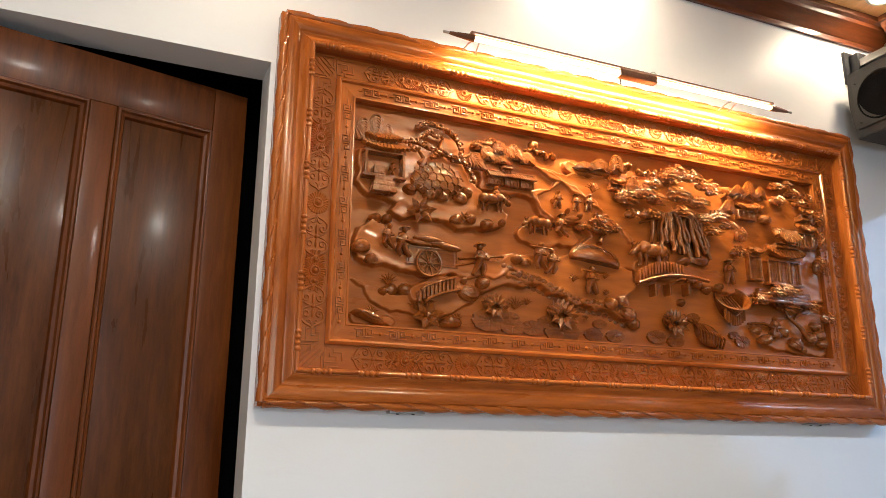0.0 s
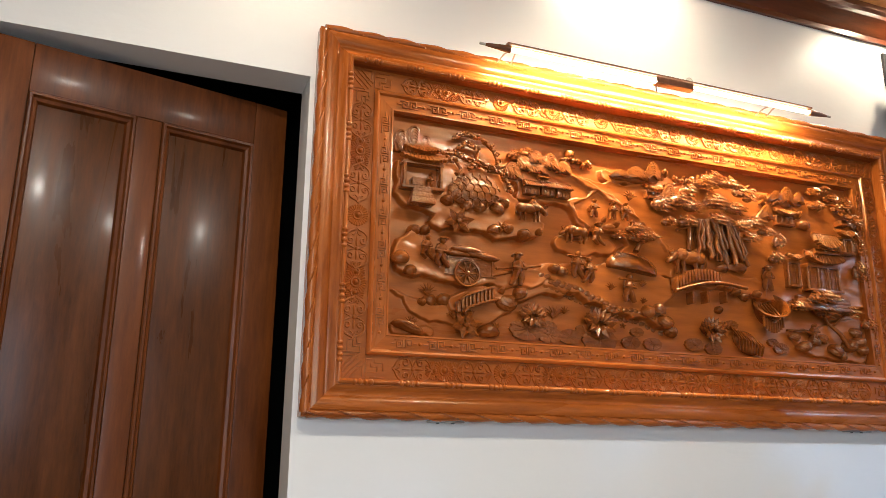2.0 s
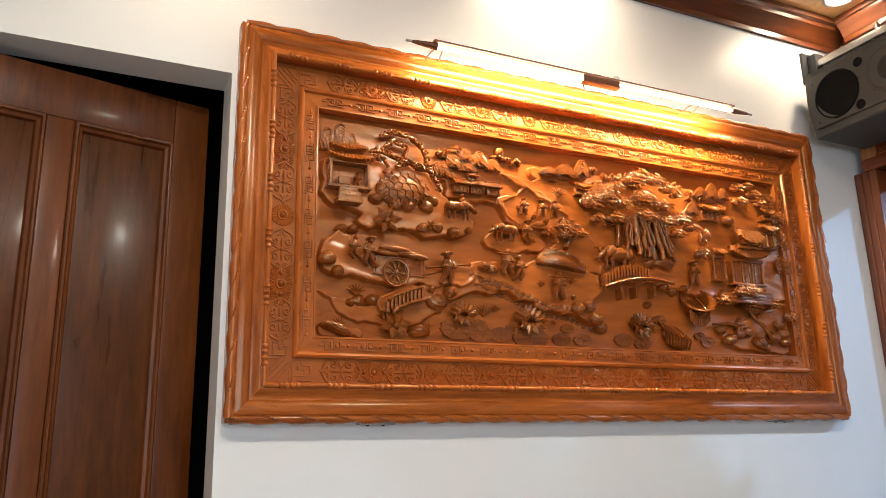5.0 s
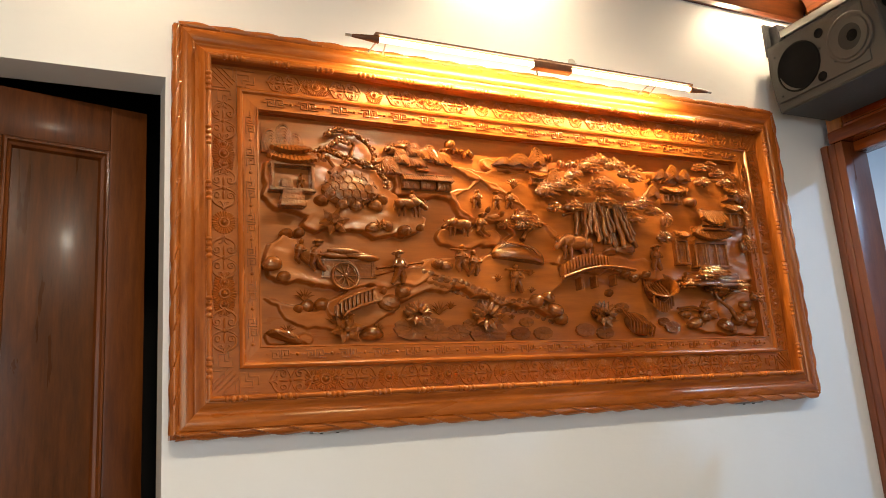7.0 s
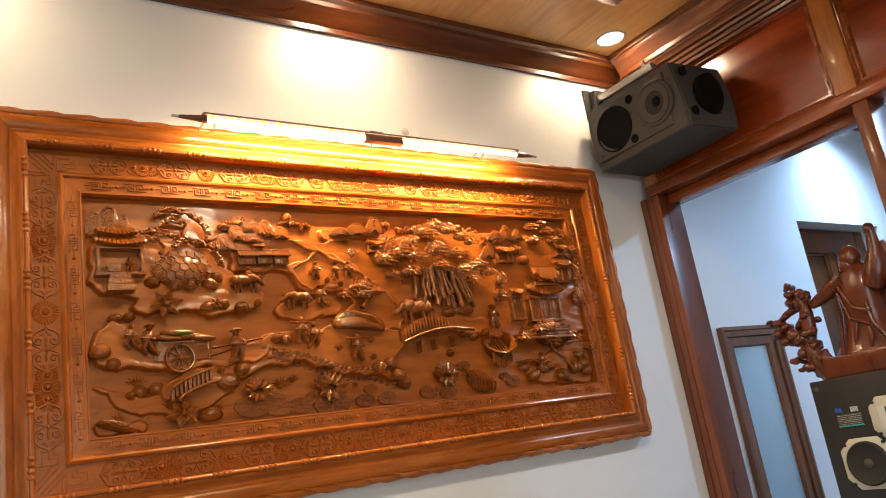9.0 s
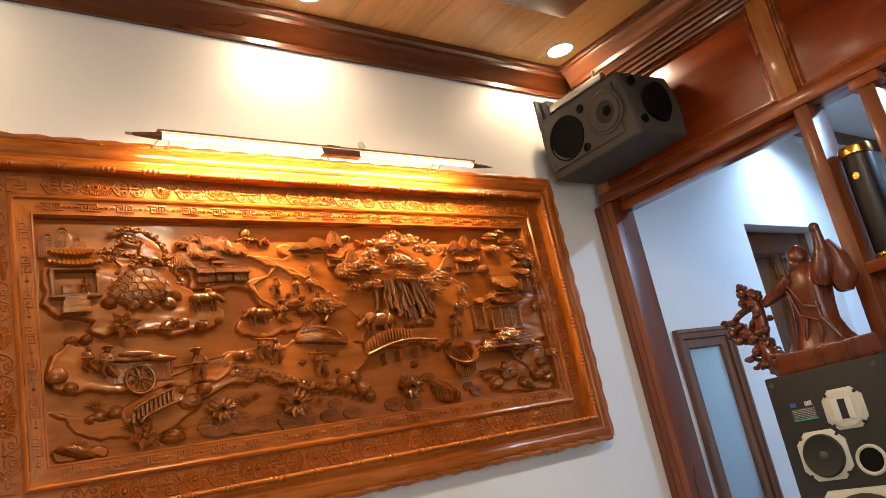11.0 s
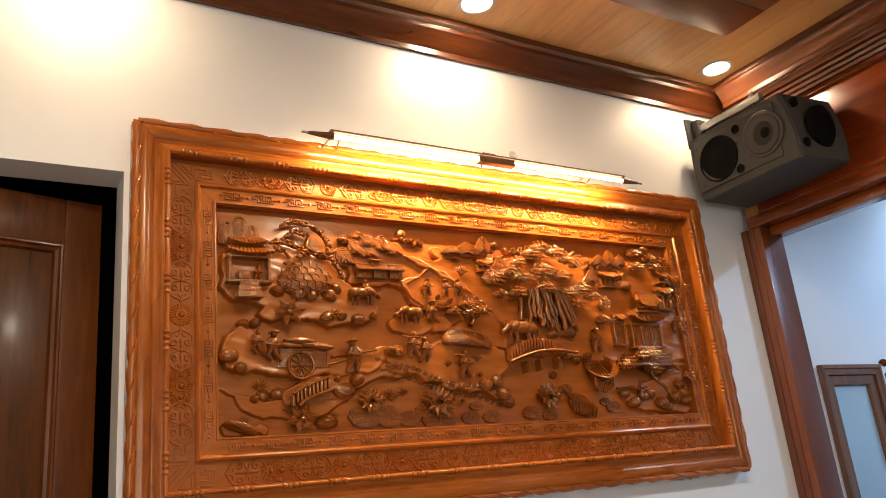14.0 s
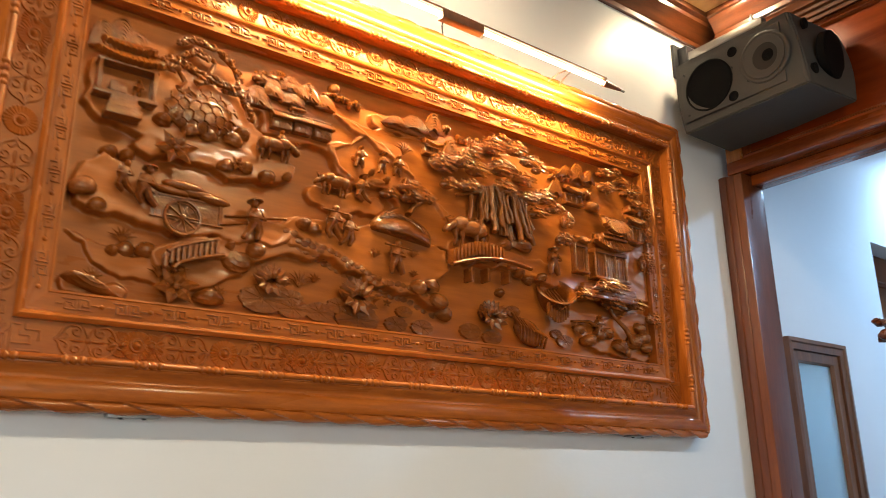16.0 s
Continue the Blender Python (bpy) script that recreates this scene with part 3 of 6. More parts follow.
def fluted_disc(bm, cx, r, lift, boss):
    """A flat flower: a scalloped rim, fine flutes, a ring and a small boss."""
    n = 24
    rings = []
    for q, h, wave in ((1.0, 0.0, 0.05), (0.99, 0.0012, 0.05), (0.93, 0.0021, 0.03), (0.72, 0.0012, 0.0), (0.48, 0.0009, 0.0), (0.42, 0.0020, 0.0), (0.33, 0.0021, 0.0), (0.29, 0.0010, 0.0), (0.2, 0.0010 + 0.4 * boss, 0.0), (0.11, 0.001 + boss, 0.0), (0.02, 0.001 + boss * 1.1, 0.0)):
        rings.append([bm.verts.new((cx + r * q * (1 - wave * (k % 2)) * math.cos(math.pi * k / n), -lift - h * (1 - 0.75 * (k % 2) * (0.45 < q < 0.995)), r * q * (1 - wave * (k % 2)) * math.sin(math.pi * k / n))) for k in range(2 * n)])
    for a, b in zip(rings, rings[1:]):
        for k in range(2 * n):
            bm.faces.new((a[k], a[(k + 1) % (2 * n)], b[(k + 1) % (2 * n)], b[k]))
    bm.faces.new(rings[-1])
    low = [bm.verts.new((v.co.x, 0.001, v.co.z)) for v in rings[0]]
    for k in range(2 * n):
        bm.faces.new((low[k], low[(k + 1) % (2 * n)], rings[0][(k + 1) % (2 * n)], rings[0][k]))


bm = bmesh.new()
fluted_disc(bm, 0, 0.0265, 0.0004, 0.0042)
bmesh.ops.recalc_face_normals(bm, faces=bm.faces)
me_rosette = shared("rosette", bm, M_BORDER, 25)
bm = bmesh.new()
for cx, r, lift in ((-0.024, 0.023, 0.0), (0.024, 0.023, 0.0), (0.0, 0.0265, 0.0012)):
    fluted_disc(bm, cx, r, lift, 0.0042)
bmesh.ops.recalc_face_normals(bm, faces=bm.faces)
me_triple = shared("triple_rosette", bm, M_BORDER, 25)

# scroll: two facing hearts of curled stems with a bud between them
bm = bmesh.new()
for sx in (-1, 1):
    for sz in (-1, 1):
        vine(bm, [(sx * 0.050, 0), (sx * 0.044, sz * 0.004), (sx * 0.040, sz * 0.016), (sx * 0.030, sz * 0.0255), (sx * 0.018, sz * 0.0245)] + curl(sx * 0.0185, sz * 0.0150, 0.0092, sz * math.pi / 2, (-0.0 + 1.15) * sx * sz), 0.0021, 0.0015)
        vine(bm, [(sx * 0.046, 0), (sx * 0.036, sz * 0.002), (sx * 0.030, sz * 0.008), (sx * 0.034, sz * 0.012)], 0.0017, 0.0010)
        vine(bm, [(0, sz * 0.004), (sx * 0.004, sz * 0.014), (sx * 0.008, sz * 0.022), (sx * 0.014, sz * 0.027)], 0.0018, 0.0009)
    add_ball(bm, (sx * 0.016, -0.0005, 0), (0.012, 0.0024, 0.0030), u=8, v=6)
add_ball(bm, (0, -0.0005, 0), (0.0052, 0.0032, 0.0052), u=8, v=6)
me_scroll = shared("scroll", bm, M_BORDER)


def strip(bm, pts, w=0.0030, h=0.0022):
    """Raised straight lines along points (x, z), each leg level or upright."""
    for (xa, za), (xb, zb) in zip(pts, pts[1:]):
        add_box(bm, (min(xa, xb) - w / 2, -h, min(za, zb) - w / 2), (max(xa, xb) + w / 2, 0.001, max(za, zb) + w / 2), 0.0005)


# corner: bars along the mitre between two angular meanders
bm = bmesh.new()
for o in (-0.011, -0.004, 0.004, 0.011):
    a = 0.008 + abs(o)
    add_tube(bm, [(a + o, -0.0006, a - o), (0.056 + o - 0.3 * abs(o), -0.0006, 0.056 - o - 0.3 * abs(o))], 0.0018, 6, 0.9)
for flip in (False, True):
    for way in ([(0.030, 0.006), (0.060, 0.006), (0.060, 0.034), (0.046, 0.034)], [(0.068, 0.006), (0.068, 0.052), (0.080, 0.052)],
                [(0.068, 0.020), (0.098, 0.020), (0.098, 0.034), (0.082, 0.034), (0.082, 0.042)], [(0.080, 0.008), (0.112, 0.008)], [(0.090, 0.052), (0.090, 0.044), (0.112, 0.044), (0.112, 0.026)]):
        strip(bm, [(z, x) if flip else (x, z) for x, z in way])
me_corner = shared("corner_motif", bm, M_BORDER)

MIDZ0, MIDZ1 = (BORDER[2] + RIM[2]) / 2, (BORDER[3] + RIM[3]) / 2
MIDX0, MIDX1 = (BORDER[0] + RIM[0]) / 2, (BORDER[1] + RIM[1]) / 2
CX, CZ = (RIM[0] + RIM[1]) / 2, (RIM[2] + RIM[3]) / 2
BOARD_Y = -0.0299
for z, k in ((MIDZ0, 1.06), (MIDZ1, 0.92)):
    for i in range(-4, 5):
        piece("rosette", me_rosette if i % 2 else me_triple, art, on_art(CX + i * 0.1635, z, BOARD_Y, 0, k, 1.9))
    for i in range(-5, 5):
        piece("scroll", me_scroll, art, on_art(CX + (i + 0.5) * 0.1635, z, BOARD_Y, 0, k, 1.9))
for x, k in ((MIDX0, 1.08), (MIDX1, 0.82)):
    for i in (-1, 0, 1):
        piece("rosette", me_triple if i % 2 else me_rosette, art, on_art(x, CZ + i * 0.1715, BOARD_Y, 90, k, 1.9))
    for i in (-2, -1, 0, 1):
        piece("scroll", me_scroll, art, on_art(x, CZ + (i + 0.5) * 0.1715, BOARD_Y, 90, k, 1.9))
for x, z, t in ((BORDER[0], BORDER[2], 0), (BORDER[0], BORDER[3], 90), (BORDER[1], BORDER[3], 180), (BORDER[1], BORDER[2], 270)):
    piece("corner_motif", me_corner, art, on_art(x, z, BOARD_Y, t, 0.98, 1.7))

# fret: paired meanders joined by a line with a dot
bm = bmesh.new()
h, w = 0.0098, 0.0022
for s in (-1, 1):
    for x0, z0, x1, z1 in ((0.002, -h, 0.002 + w, h), (0.002, h - w, 0.019, h), (0.019 - w, -0.004, 0.019, h), (0.008, -0.004, 0.019, -0.004 + w), (0.008, -0.004, 0.008 + w, 0.003), (0.0, -h, 0.024, -h + w)):
        add_box(bm, (min(s * x0, s * x1), -0.0022, min(s * z0, s * z1)), (max(s * x0, s * x1), 0.001, max(s * z0, s * z1)), 0.0004)
    add_box(bm, (min(s * 0.022, s * 0.033), -0.002, -0.001), (max(s * 0.022, s * 0.033), 0.001, 0.001), 0.0004)
add_ball(bm, (0.0385, -0.0005, 0), (0.004, 0.003, 0.004), u=8, v=6)
me_fret = shared("fret", bm, M_FRAME_X)
KX0, KX1, KZ0, KZ1 = RIM[0] + 0.030, RIM[1] - 0.030, RIM[2] + 0.030, RIM[3] - 0.030
NX, NZ = 19, 7
for i in range(NX):
    for z in (KZ0, KZ1):
        piece("fret", me_fret, art, on_art(KX0 + 0.022 + (i + 0.5) * (KX1 - KX0 - 0.044) / NX, z, -0.0378, 0, 1.05, 2.0))
for i in range(NZ):
    for x in (KX0, KX1):
        piece("fret", me_fret, art, on_art(x, KZ0 + 0.022 + (i + 0.5) * (KZ1 - KZ0 - 0.044) / NZ, -0.0378, 90, 1.05, 2.0))


# ---- the carved picture: the village scene ----
FLOOR_Y = -0.006
rng = random.Random(7)
M_SHINE = M_CARVE
DEEP = Matrix.Translation((0, FLOOR_Y, 0)) @ Matrix.Diagonal((1, 1.4, 1, 1)) @ Matrix.Translation((0, -FLOOR_Y, 0))


def relief(name, bm, mat, parent, label="", sharp=45):
    """A carved motif, cut to the full depth of the relief."""
    bmesh.ops.transform(bm, matrix=DEEP, verts=bm.verts)
    return part(name, bm, mat, parent, label, sharp)


# land: terraces, tracks and banks as one worked surface, higher where bands overlap
BANDS = [
    # (height, half width, points x, z ...)
    (0.016, 0.022, [(0.361, 1.628), (0.422, 1.661), (0.514, 1.665), (0.603, 1.689), (0.677, 1.698)]),
    (0.020, 0.014, [(0.628, 1.704), (0.694, 1.698), (0.777, 1.672), (0.845, 1.646), (0.926, 1.639), (1.016, 1.610)]),
    (0.021, 0.009, [(0.720, 2.021), (0.797, 1.994), (0.894, 1.948), (0.973, 1.894), (1.025, 1.846)]),
    (0.020, 0.006, [(0.797, 1.991), (0.764, 1.962), (0.705, 1.943), (0.731, 1.901), (0.769, 1.878), (0.851, 1.887)]),
    (0.014, 0.020, [(0.563, 1.949), (0.646, 1.947), (0.705, 1.948)]),
    (0.012, 0.026, [(0.687, 1.822), (0.755, 1.817), (0.827, 1.829)]),
    (0.016, 0.030, [(1.063, 1.764), (1.214, 1.763), (1.371, 1.750)]),
    (0.012, 0.022, [(1.439, 1.957), (1.494, 1.948), (1.550, 1.936)]),
    (0.013, 0.020, [(0.838, 2.045), (0.922, 2.042), (1.019, 2.047)]),
    (0.010, 0.016, [(0.983, 1.988), (1.039, 1.966), (1.085, 1.935)]),
    (0.014, 0.030, [(0.533, 2.002), (0.601, 2.024), (0.677, 2.027)]),
    (0.008, 0.014, [(0.206, 1.555), (0.246, 1.560), (0.295, 1.553)]),
]
# broad level ground: (height, outline x, z ...)
LEVELS = [
    (0.018, 0.000, [(0.196, 1.996), (0.195, 1.907), (0.219, 1.876), (0.304, 1.860), (0.271, 1.838), (0.325, 1.820), (0.415, 1.834), (0.475, 1.816), (0.563, 1.817), (0.622, 1.847), (0.632, 1.870), (0.601, 1.899), (0.529, 1.931), (0.485, 1.998), (0.332, 2.031)]),
    (0.015, 0.000, [(0.533, 2.002), (0.554, 1.933), (0.704, 1.932), (0.730, 1.885), (0.774, 1.866), (0.859, 1.876), (0.892, 1.840), (0.826, 1.780), (1.033, 1.754), (1.346, 1.729), (1.431, 1.713), (1.813, 1.720), (1.810, 2.070), (1.632, 2.056), (1.311, 2.068), (1.098, 2.041), (0.901, 2.020), (0.720, 2.026), (0.671, 2.063), (0.586, 2.063)]),
    (0.020, 0.000, [(0.239, 1.813), (0.203, 1.786), (0.192, 1.744), (0.202, 1.705), (0.250, 1.692), (0.320, 1.686), (0.378, 1.670), (0.453, 1.686), (0.515, 1.680), (0.578, 1.684), (0.637, 1.712), (0.694, 1.698), (0.777, 1.672), (0.845, 1.643), (0.925, 1.636), (0.993, 1.655), (1.037, 1.705), (1.033, 1.754), (0.825, 1.774), (0.750, 1.759), (0.683, 1.767), (0.607, 1.749), (0.533, 1.725), (0.322, 1.725), (0.280, 1.768), (0.267, 1.796)]),
    (0.008, 0.000, [(0.194, 1.654), (0.235, 1.647), (0.290, 1.627), (0.361, 1.628), (0.437, 1.664), (0.498, 1.665), (0.527, 1.621), (0.433, 1.571), (0.360, 1.579), (0.296, 1.582), (0.241, 1.606), (0.221, 1.634)]),
    (0.010, 0.000, [(1.473, 1.634), (1.553, 1.635), (1.705, 1.681), (1.805, 1.683), (1.787, 1.544), (1.584, 1.551), (1.508, 1.573)]),
]
STEP = 0.0021
gx = np.arange(PAN[0], PAN[1] + 1e-6, STEP)
gz = np.arange(PAN[2], PAN[3] + 1e-6, STEP)
X, Z = np.meshgrid(gx, gz)
wob = 0.004 * np.sin(X * 70 + 2 * np.sin(Z * 40)) + 0.003 * np.sin(Z * 90 + X * 30) + 0.0012 * np.sin(X * 190 - Z * 150)
H = np.zeros_like(X)
for high, half, way in BANDS:
    best = np.full_like(X, 9.0)
    for (ax, az), (bx, bz) in zip(way, way[1:]):
        vx, vz = bx - ax, bz - az
        s = np.clip(((X - ax) * vx + (Z - az) * vz) / (vx * vx + vz * vz), 0, 1)
        best = np.minimum(best, np.hypot(X - ax - s * vx, Z - az - s * vz))
    rise = np.clip((half + wob - best) / 0.0042, 0, 1)
    rise = rise * rise * (3 - 2 * rise)
    lip = np.exp(-((half + wob - best - 0.009) / 0.006) ** 2)
    H = np.maximum(H, high * rise * (0.95 + 0.07 * lip))
for high, _, ring in LEVELS:
    best, inside = np.full_like(X, 9.0), np.zeros(X.shape, bool)
    for (ax, az), (bx, bz) in zip(ring, ring[1:] + ring[:1]):
        vx, vz = bx - ax, bz - az
        s = np.clip(((X - ax) * vx + (Z - az) * vz) / (vx * vx + vz * vz), 0, 1)
        best = np.minimum(best, np.hypot(X - ax - s * vx, Z - az - s * vz))
        inside ^= ((az > Z) != (bz > Z)) & (X < ax + (Z - az) / (bz - az + 1e-9) * vx)
    deep = np.where(inside, best, -best) + 0.8 * wob
    rise = np.clip(deep / 0.0040 + 0.5, 0, 1)
    rise = rise * rise * (3 - 2 * rise)
    H = np.maximum(H, high * rise * (0.97 + 0.05 * np.exp(-((deep - 0.006) / 0.006) ** 2)))
H += (H > 0.002) * (0.0003 * np.sin(X * 60 + 6 * np.sin(Z * 25)) + 0.00012 * np.sin(Z * 260 + X * 60))
H += 0.00012 * np.sin(X * 60 + 5 * np.sin(Z * 18)) * np.sin(Z * 90)
nx, nz = len(gx), len(gz)
verts = np.stack([X.ravel(), FLOOR_Y - 0.0006 - 1.4 * H.ravel(), Z.ravel()], 1)
ids = np.arange(nx * nz).reshape(nz, nx)
quads = np.stack([ids[:-1, :-1].ravel(), ids[:-1, 1:].ravel(), ids[1:, 1:].ravel(), ids[1:, :-1].ravel()], 1)
me = bpy.data.meshes.new("carved_land")
me.from_pydata(verts.tolist(), [], quads.tolist())
me.polygons.foreach_set("use_smooth", [True] * len(me.polygons))
me.materials.append(M_PANEL)
land = new("carved_land", me)
land.parent = art


def ground(x, z):
    """How far the land stands out from the panel at a place."""
    i = min(max(int((x - gx[0]) / STEP), 0), nx - 1)
    j = min(max(int((z - gz[0]) / STEP), 0), nz - 1)
    return FLOOR_Y - float(H[j, i])


def hewn(bm, amount=0.0012, size=70.0):
    """Chisel marks: pushes every vertex a little along its normal."""
    bm.normal_update()
    for v in bm.verts:
        v.co += v.normal * amount * noise.noise(v.co * size)
    return bm


def carved(name, bm, amount=0.001, size=80.0, label=""):
    return relief(name, hewn(bm, amount, size), M_SHINE, art, label, 50)


def boulder(x, z, r, flat=0.8, rings=3):
    """A rounded rock carved with stepped contour lines."""
    bm = bmesh.new()
    y = ground(x, z)
    deep = 0.012 + 0.35 * r
    prof, n = [], rings + 1
    for k in range(n):
        a = 0.5 * math.pi * k / n
        prof += [(math.cos(a), math.sin(a)), (math.cos(a + 0.35 * math.pi / n), math.sin(a + 0.35 * math.pi / n) + 0.035), (math.cos(a + 0.47 * math.pi / n), math.sin(a + 0.47 * math.pi / n) + 0.03)]
    prof.append((0.02, 1.06))
    tilt = Matrix.Rotation(rng.uniform(-0.35, 0.35), 4, "Y") @ Matrix.Rotation(rng.uniform(-0.9, -0.35), 4, "X")
    add_lathe(bm, prof, Matrix.Translation((x, y + 0.002, z)) @ tilt @ Matrix.Rotation(radians(90), 4, "X") @ Matrix.Diagonal((r, r * flat, deep, 1)), 18)
    bmesh.ops.recalc_face_normals(bm, faces=bm.faces)
    carved("rock", hewn(bm, 0.22 * r, 0.8 / r), 0.0008, 120)


def ridge_hill(x, z, w, h, n=7, lean=0.0):
    """A hill of nested arched ridges."""
    bm = bmesh.new()
    y = ground(x, z)
    add_ball(bm, (x, y, z), (w * 0.5, 0.014, h), u=14, v=10)
    for v in bm.verts:
        v.co.z = max(v.co.z, z - 0.15 * h)
    for k in range(n):
        s = 1 - k / (n + 0.5)
        pts = [(x + lean * h * math.sin(a) + 0.5 * w * s * math.cos(a), y - 0.006 - 0.010 * (1 - s), z - 0.12 * h + 1.1 * h * s * math.sin(a)) for a in (math.pi * q / 12 for q in range(13))]
        add_tube(bm, pts, [0.0022 + 0.032 * w * math.sin(math.pi * q / 12) for q in range(13)], 6)
    carved("hill", bm, 0.0012, 90)


def leaf(bm, c, a, size, out, wide=0.36, ridge=0.42):
    """A pointed leaf at c that points along the angle a and stands out from the panel by out, with a sharp midrib."""
    d, side = Vector((math.cos(a), 0, math.sin(a))), Vector((-math.sin(a), 0, math.cos(a)))
    y = Vector((0, -1, 0))
    pts = [c - 0.5 * size * d, c + wide * size * side - 0.1 * size * d, c + 0.75 * size * d + out * y, c - wide * size * side - 0.1 * size * d, c + ridge * size * y, c + 0.5 * size * -y]
    v = [bm.verts.new(p) for p in pts]
    for k in range(4):
        bm.faces.new((v[k], v[(k + 1) % 4], v[4]))
        bm.faces.new((v[(k + 1) % 4], v[k], v[5]))


def foliage(x, z, w, h, out=0.012, n=46, r=0.007):
    """A flattened tree cushion shingled with pointed leaves that hang outward."""
    bm = bmesh.new()
    y = ground(x, z) - out
    add_ball(bm, (x, y + 0.003, z), (w * 0.40, 0.008, h * 0.36), u=12, v=8)
    rows = max(3, int(round(h / (1.2 * r))))
    for j in range(rows):
        t = 1 - 2 * (j + 0.5) / rows
        half = 0.5 * w * math.sqrt(max(0.06, 1 - t * t))
        m = max(2, int(round(2 * half / (1.2 * r))))
        for k in range(m):
            s = (k + 0.5 * (j % 2) + 0.25) / m * 2 - 1
            q = min(1.0, math.hypot(s, t))
            c = Vector((x + half * s + rng.uniform(-0.2, 0.2) * r, y - 0.004 - 0.013 * math.sqrt(1 - q * q) - 0.002 * rng.random(), z + 0.5 * h * t + rng.uniform(-0.15, 0.15) * r))
            leaf(bm, c, -0.5 * math.pi + 0.95 * s + rng.uniform(-0.35, 0.35), r * rng.uniform(1.1, 1.5), r * rng.uniform(0.7, 1.2))
    bmesh.ops.recalc_face_normals(bm, faces=bm.faces)
    return relief("foliage", bm, M_SHINE, art, "", 15)


def pine_bough(way, n, size=0.012):
    """A line of leaf tufts along a curved bough."""
    bm = bmesh.new()
    pts = [Vector((x, ground(x, z) - 0.012, z)) for x, z in way]
    smooth = []
    for i in range(n):
        s = i / (n - 1) * (len(pts) - 1)
        k = min(int(s), len(pts) - 2)
        smooth.append(pts[k].lerp(pts[k + 1], s - k))
    add_tube(bm, smooth, [0.0045 * (1 - 0.5 * i / n) for i in range(n)], 6)
    for p in smooth:
        for k in range(4):
            s = size * rng.uniform(0.42, 0.66)
            add_ball(bm, p + Vector((rng.uniform(-0.5, 0.5) * size, -0.004 - 0.004 * rng.random(), rng.uniform(-0.35, 0.55) * size)), (s, s * 0.7, s * 0.55), Matrix.Rotation(rng.uniform(-1.2, 1.2), 4, "Y"), 7, 5)
    bmesh.ops.recalc_face_normals(bm, faces=bm.faces)
    carved("pine_bough", bm, 0.002, 140)


def trunk(way, r0, r1, out=0.01):
    bm = bmesh.new()
    pts = [(x, ground(x, z) - out, z) for x, z in way]
    n = len(pts)
    add_tube(bm, pts, [r0 + (r1 - r0) * i / (n - 1) for i in range(n)], 8)
    carved("trunk", bm, 0.002, 110)


def figure(x, z, h, lean=0.0, load=False, hat=False):
    """A small carved field worker as a plain rounded shape."""
    bm = bmesh.new()
    y = ground(x, z) - 0.012
    t = Matrix.Rotation(lean, 4, "Y")
    add_ball(bm, (x, y, z + 0.58 * h), (0.19 * h, 0.012, 0.25 * h), t, 10, 7)
    for s in (-1, 1):
        add_tube(bm, [(x + s * 0.05 * h, y, z + 0.42 * h), (x + s * 0.13 * h, y, z + 0.2 * h), (x + s * 0.17 * h + lean * 0.05, y, z)], [0.115 * h, 0.10 * h, 0.065 * h], 7)
        add_tube(bm, [(x + s * 0.1 * h, y - 0.004, z + 0.72 * h), (x + s * 0.2 * h, y - 0.006, z + 0.55 * h), (x + 0.22 * h, y - 0.009, z + 0.5 * h)], [0.075 * h, 0.062 * h, 0.05 * h], 6)
    add_ball(bm, (x + lean * 0.3 * h, y - 0.003, z + 0.88 * h), (0.105 * h, 0.009, 0.115 * h), None, 8, 6)
    if hat:
        add_lathe(bm, [(0.19 * h, 0), (0.185 * h, 0.015 * h), (0.01 * h, 0.12 * h)], Matrix.Translation((x + lean * 0.3 * h, y - 0.003, z + 0.93 * h)), 12)
    if load:
        add_rod(bm, (x - 0.45 * h, y - 0.008, z + 0.78 * h), (x + 0.45 * h, y - 0.008, z + 0.74 * h), 0.035 * h, seg=7)
    carved("carved_worker", bm, 0.0012, 120)


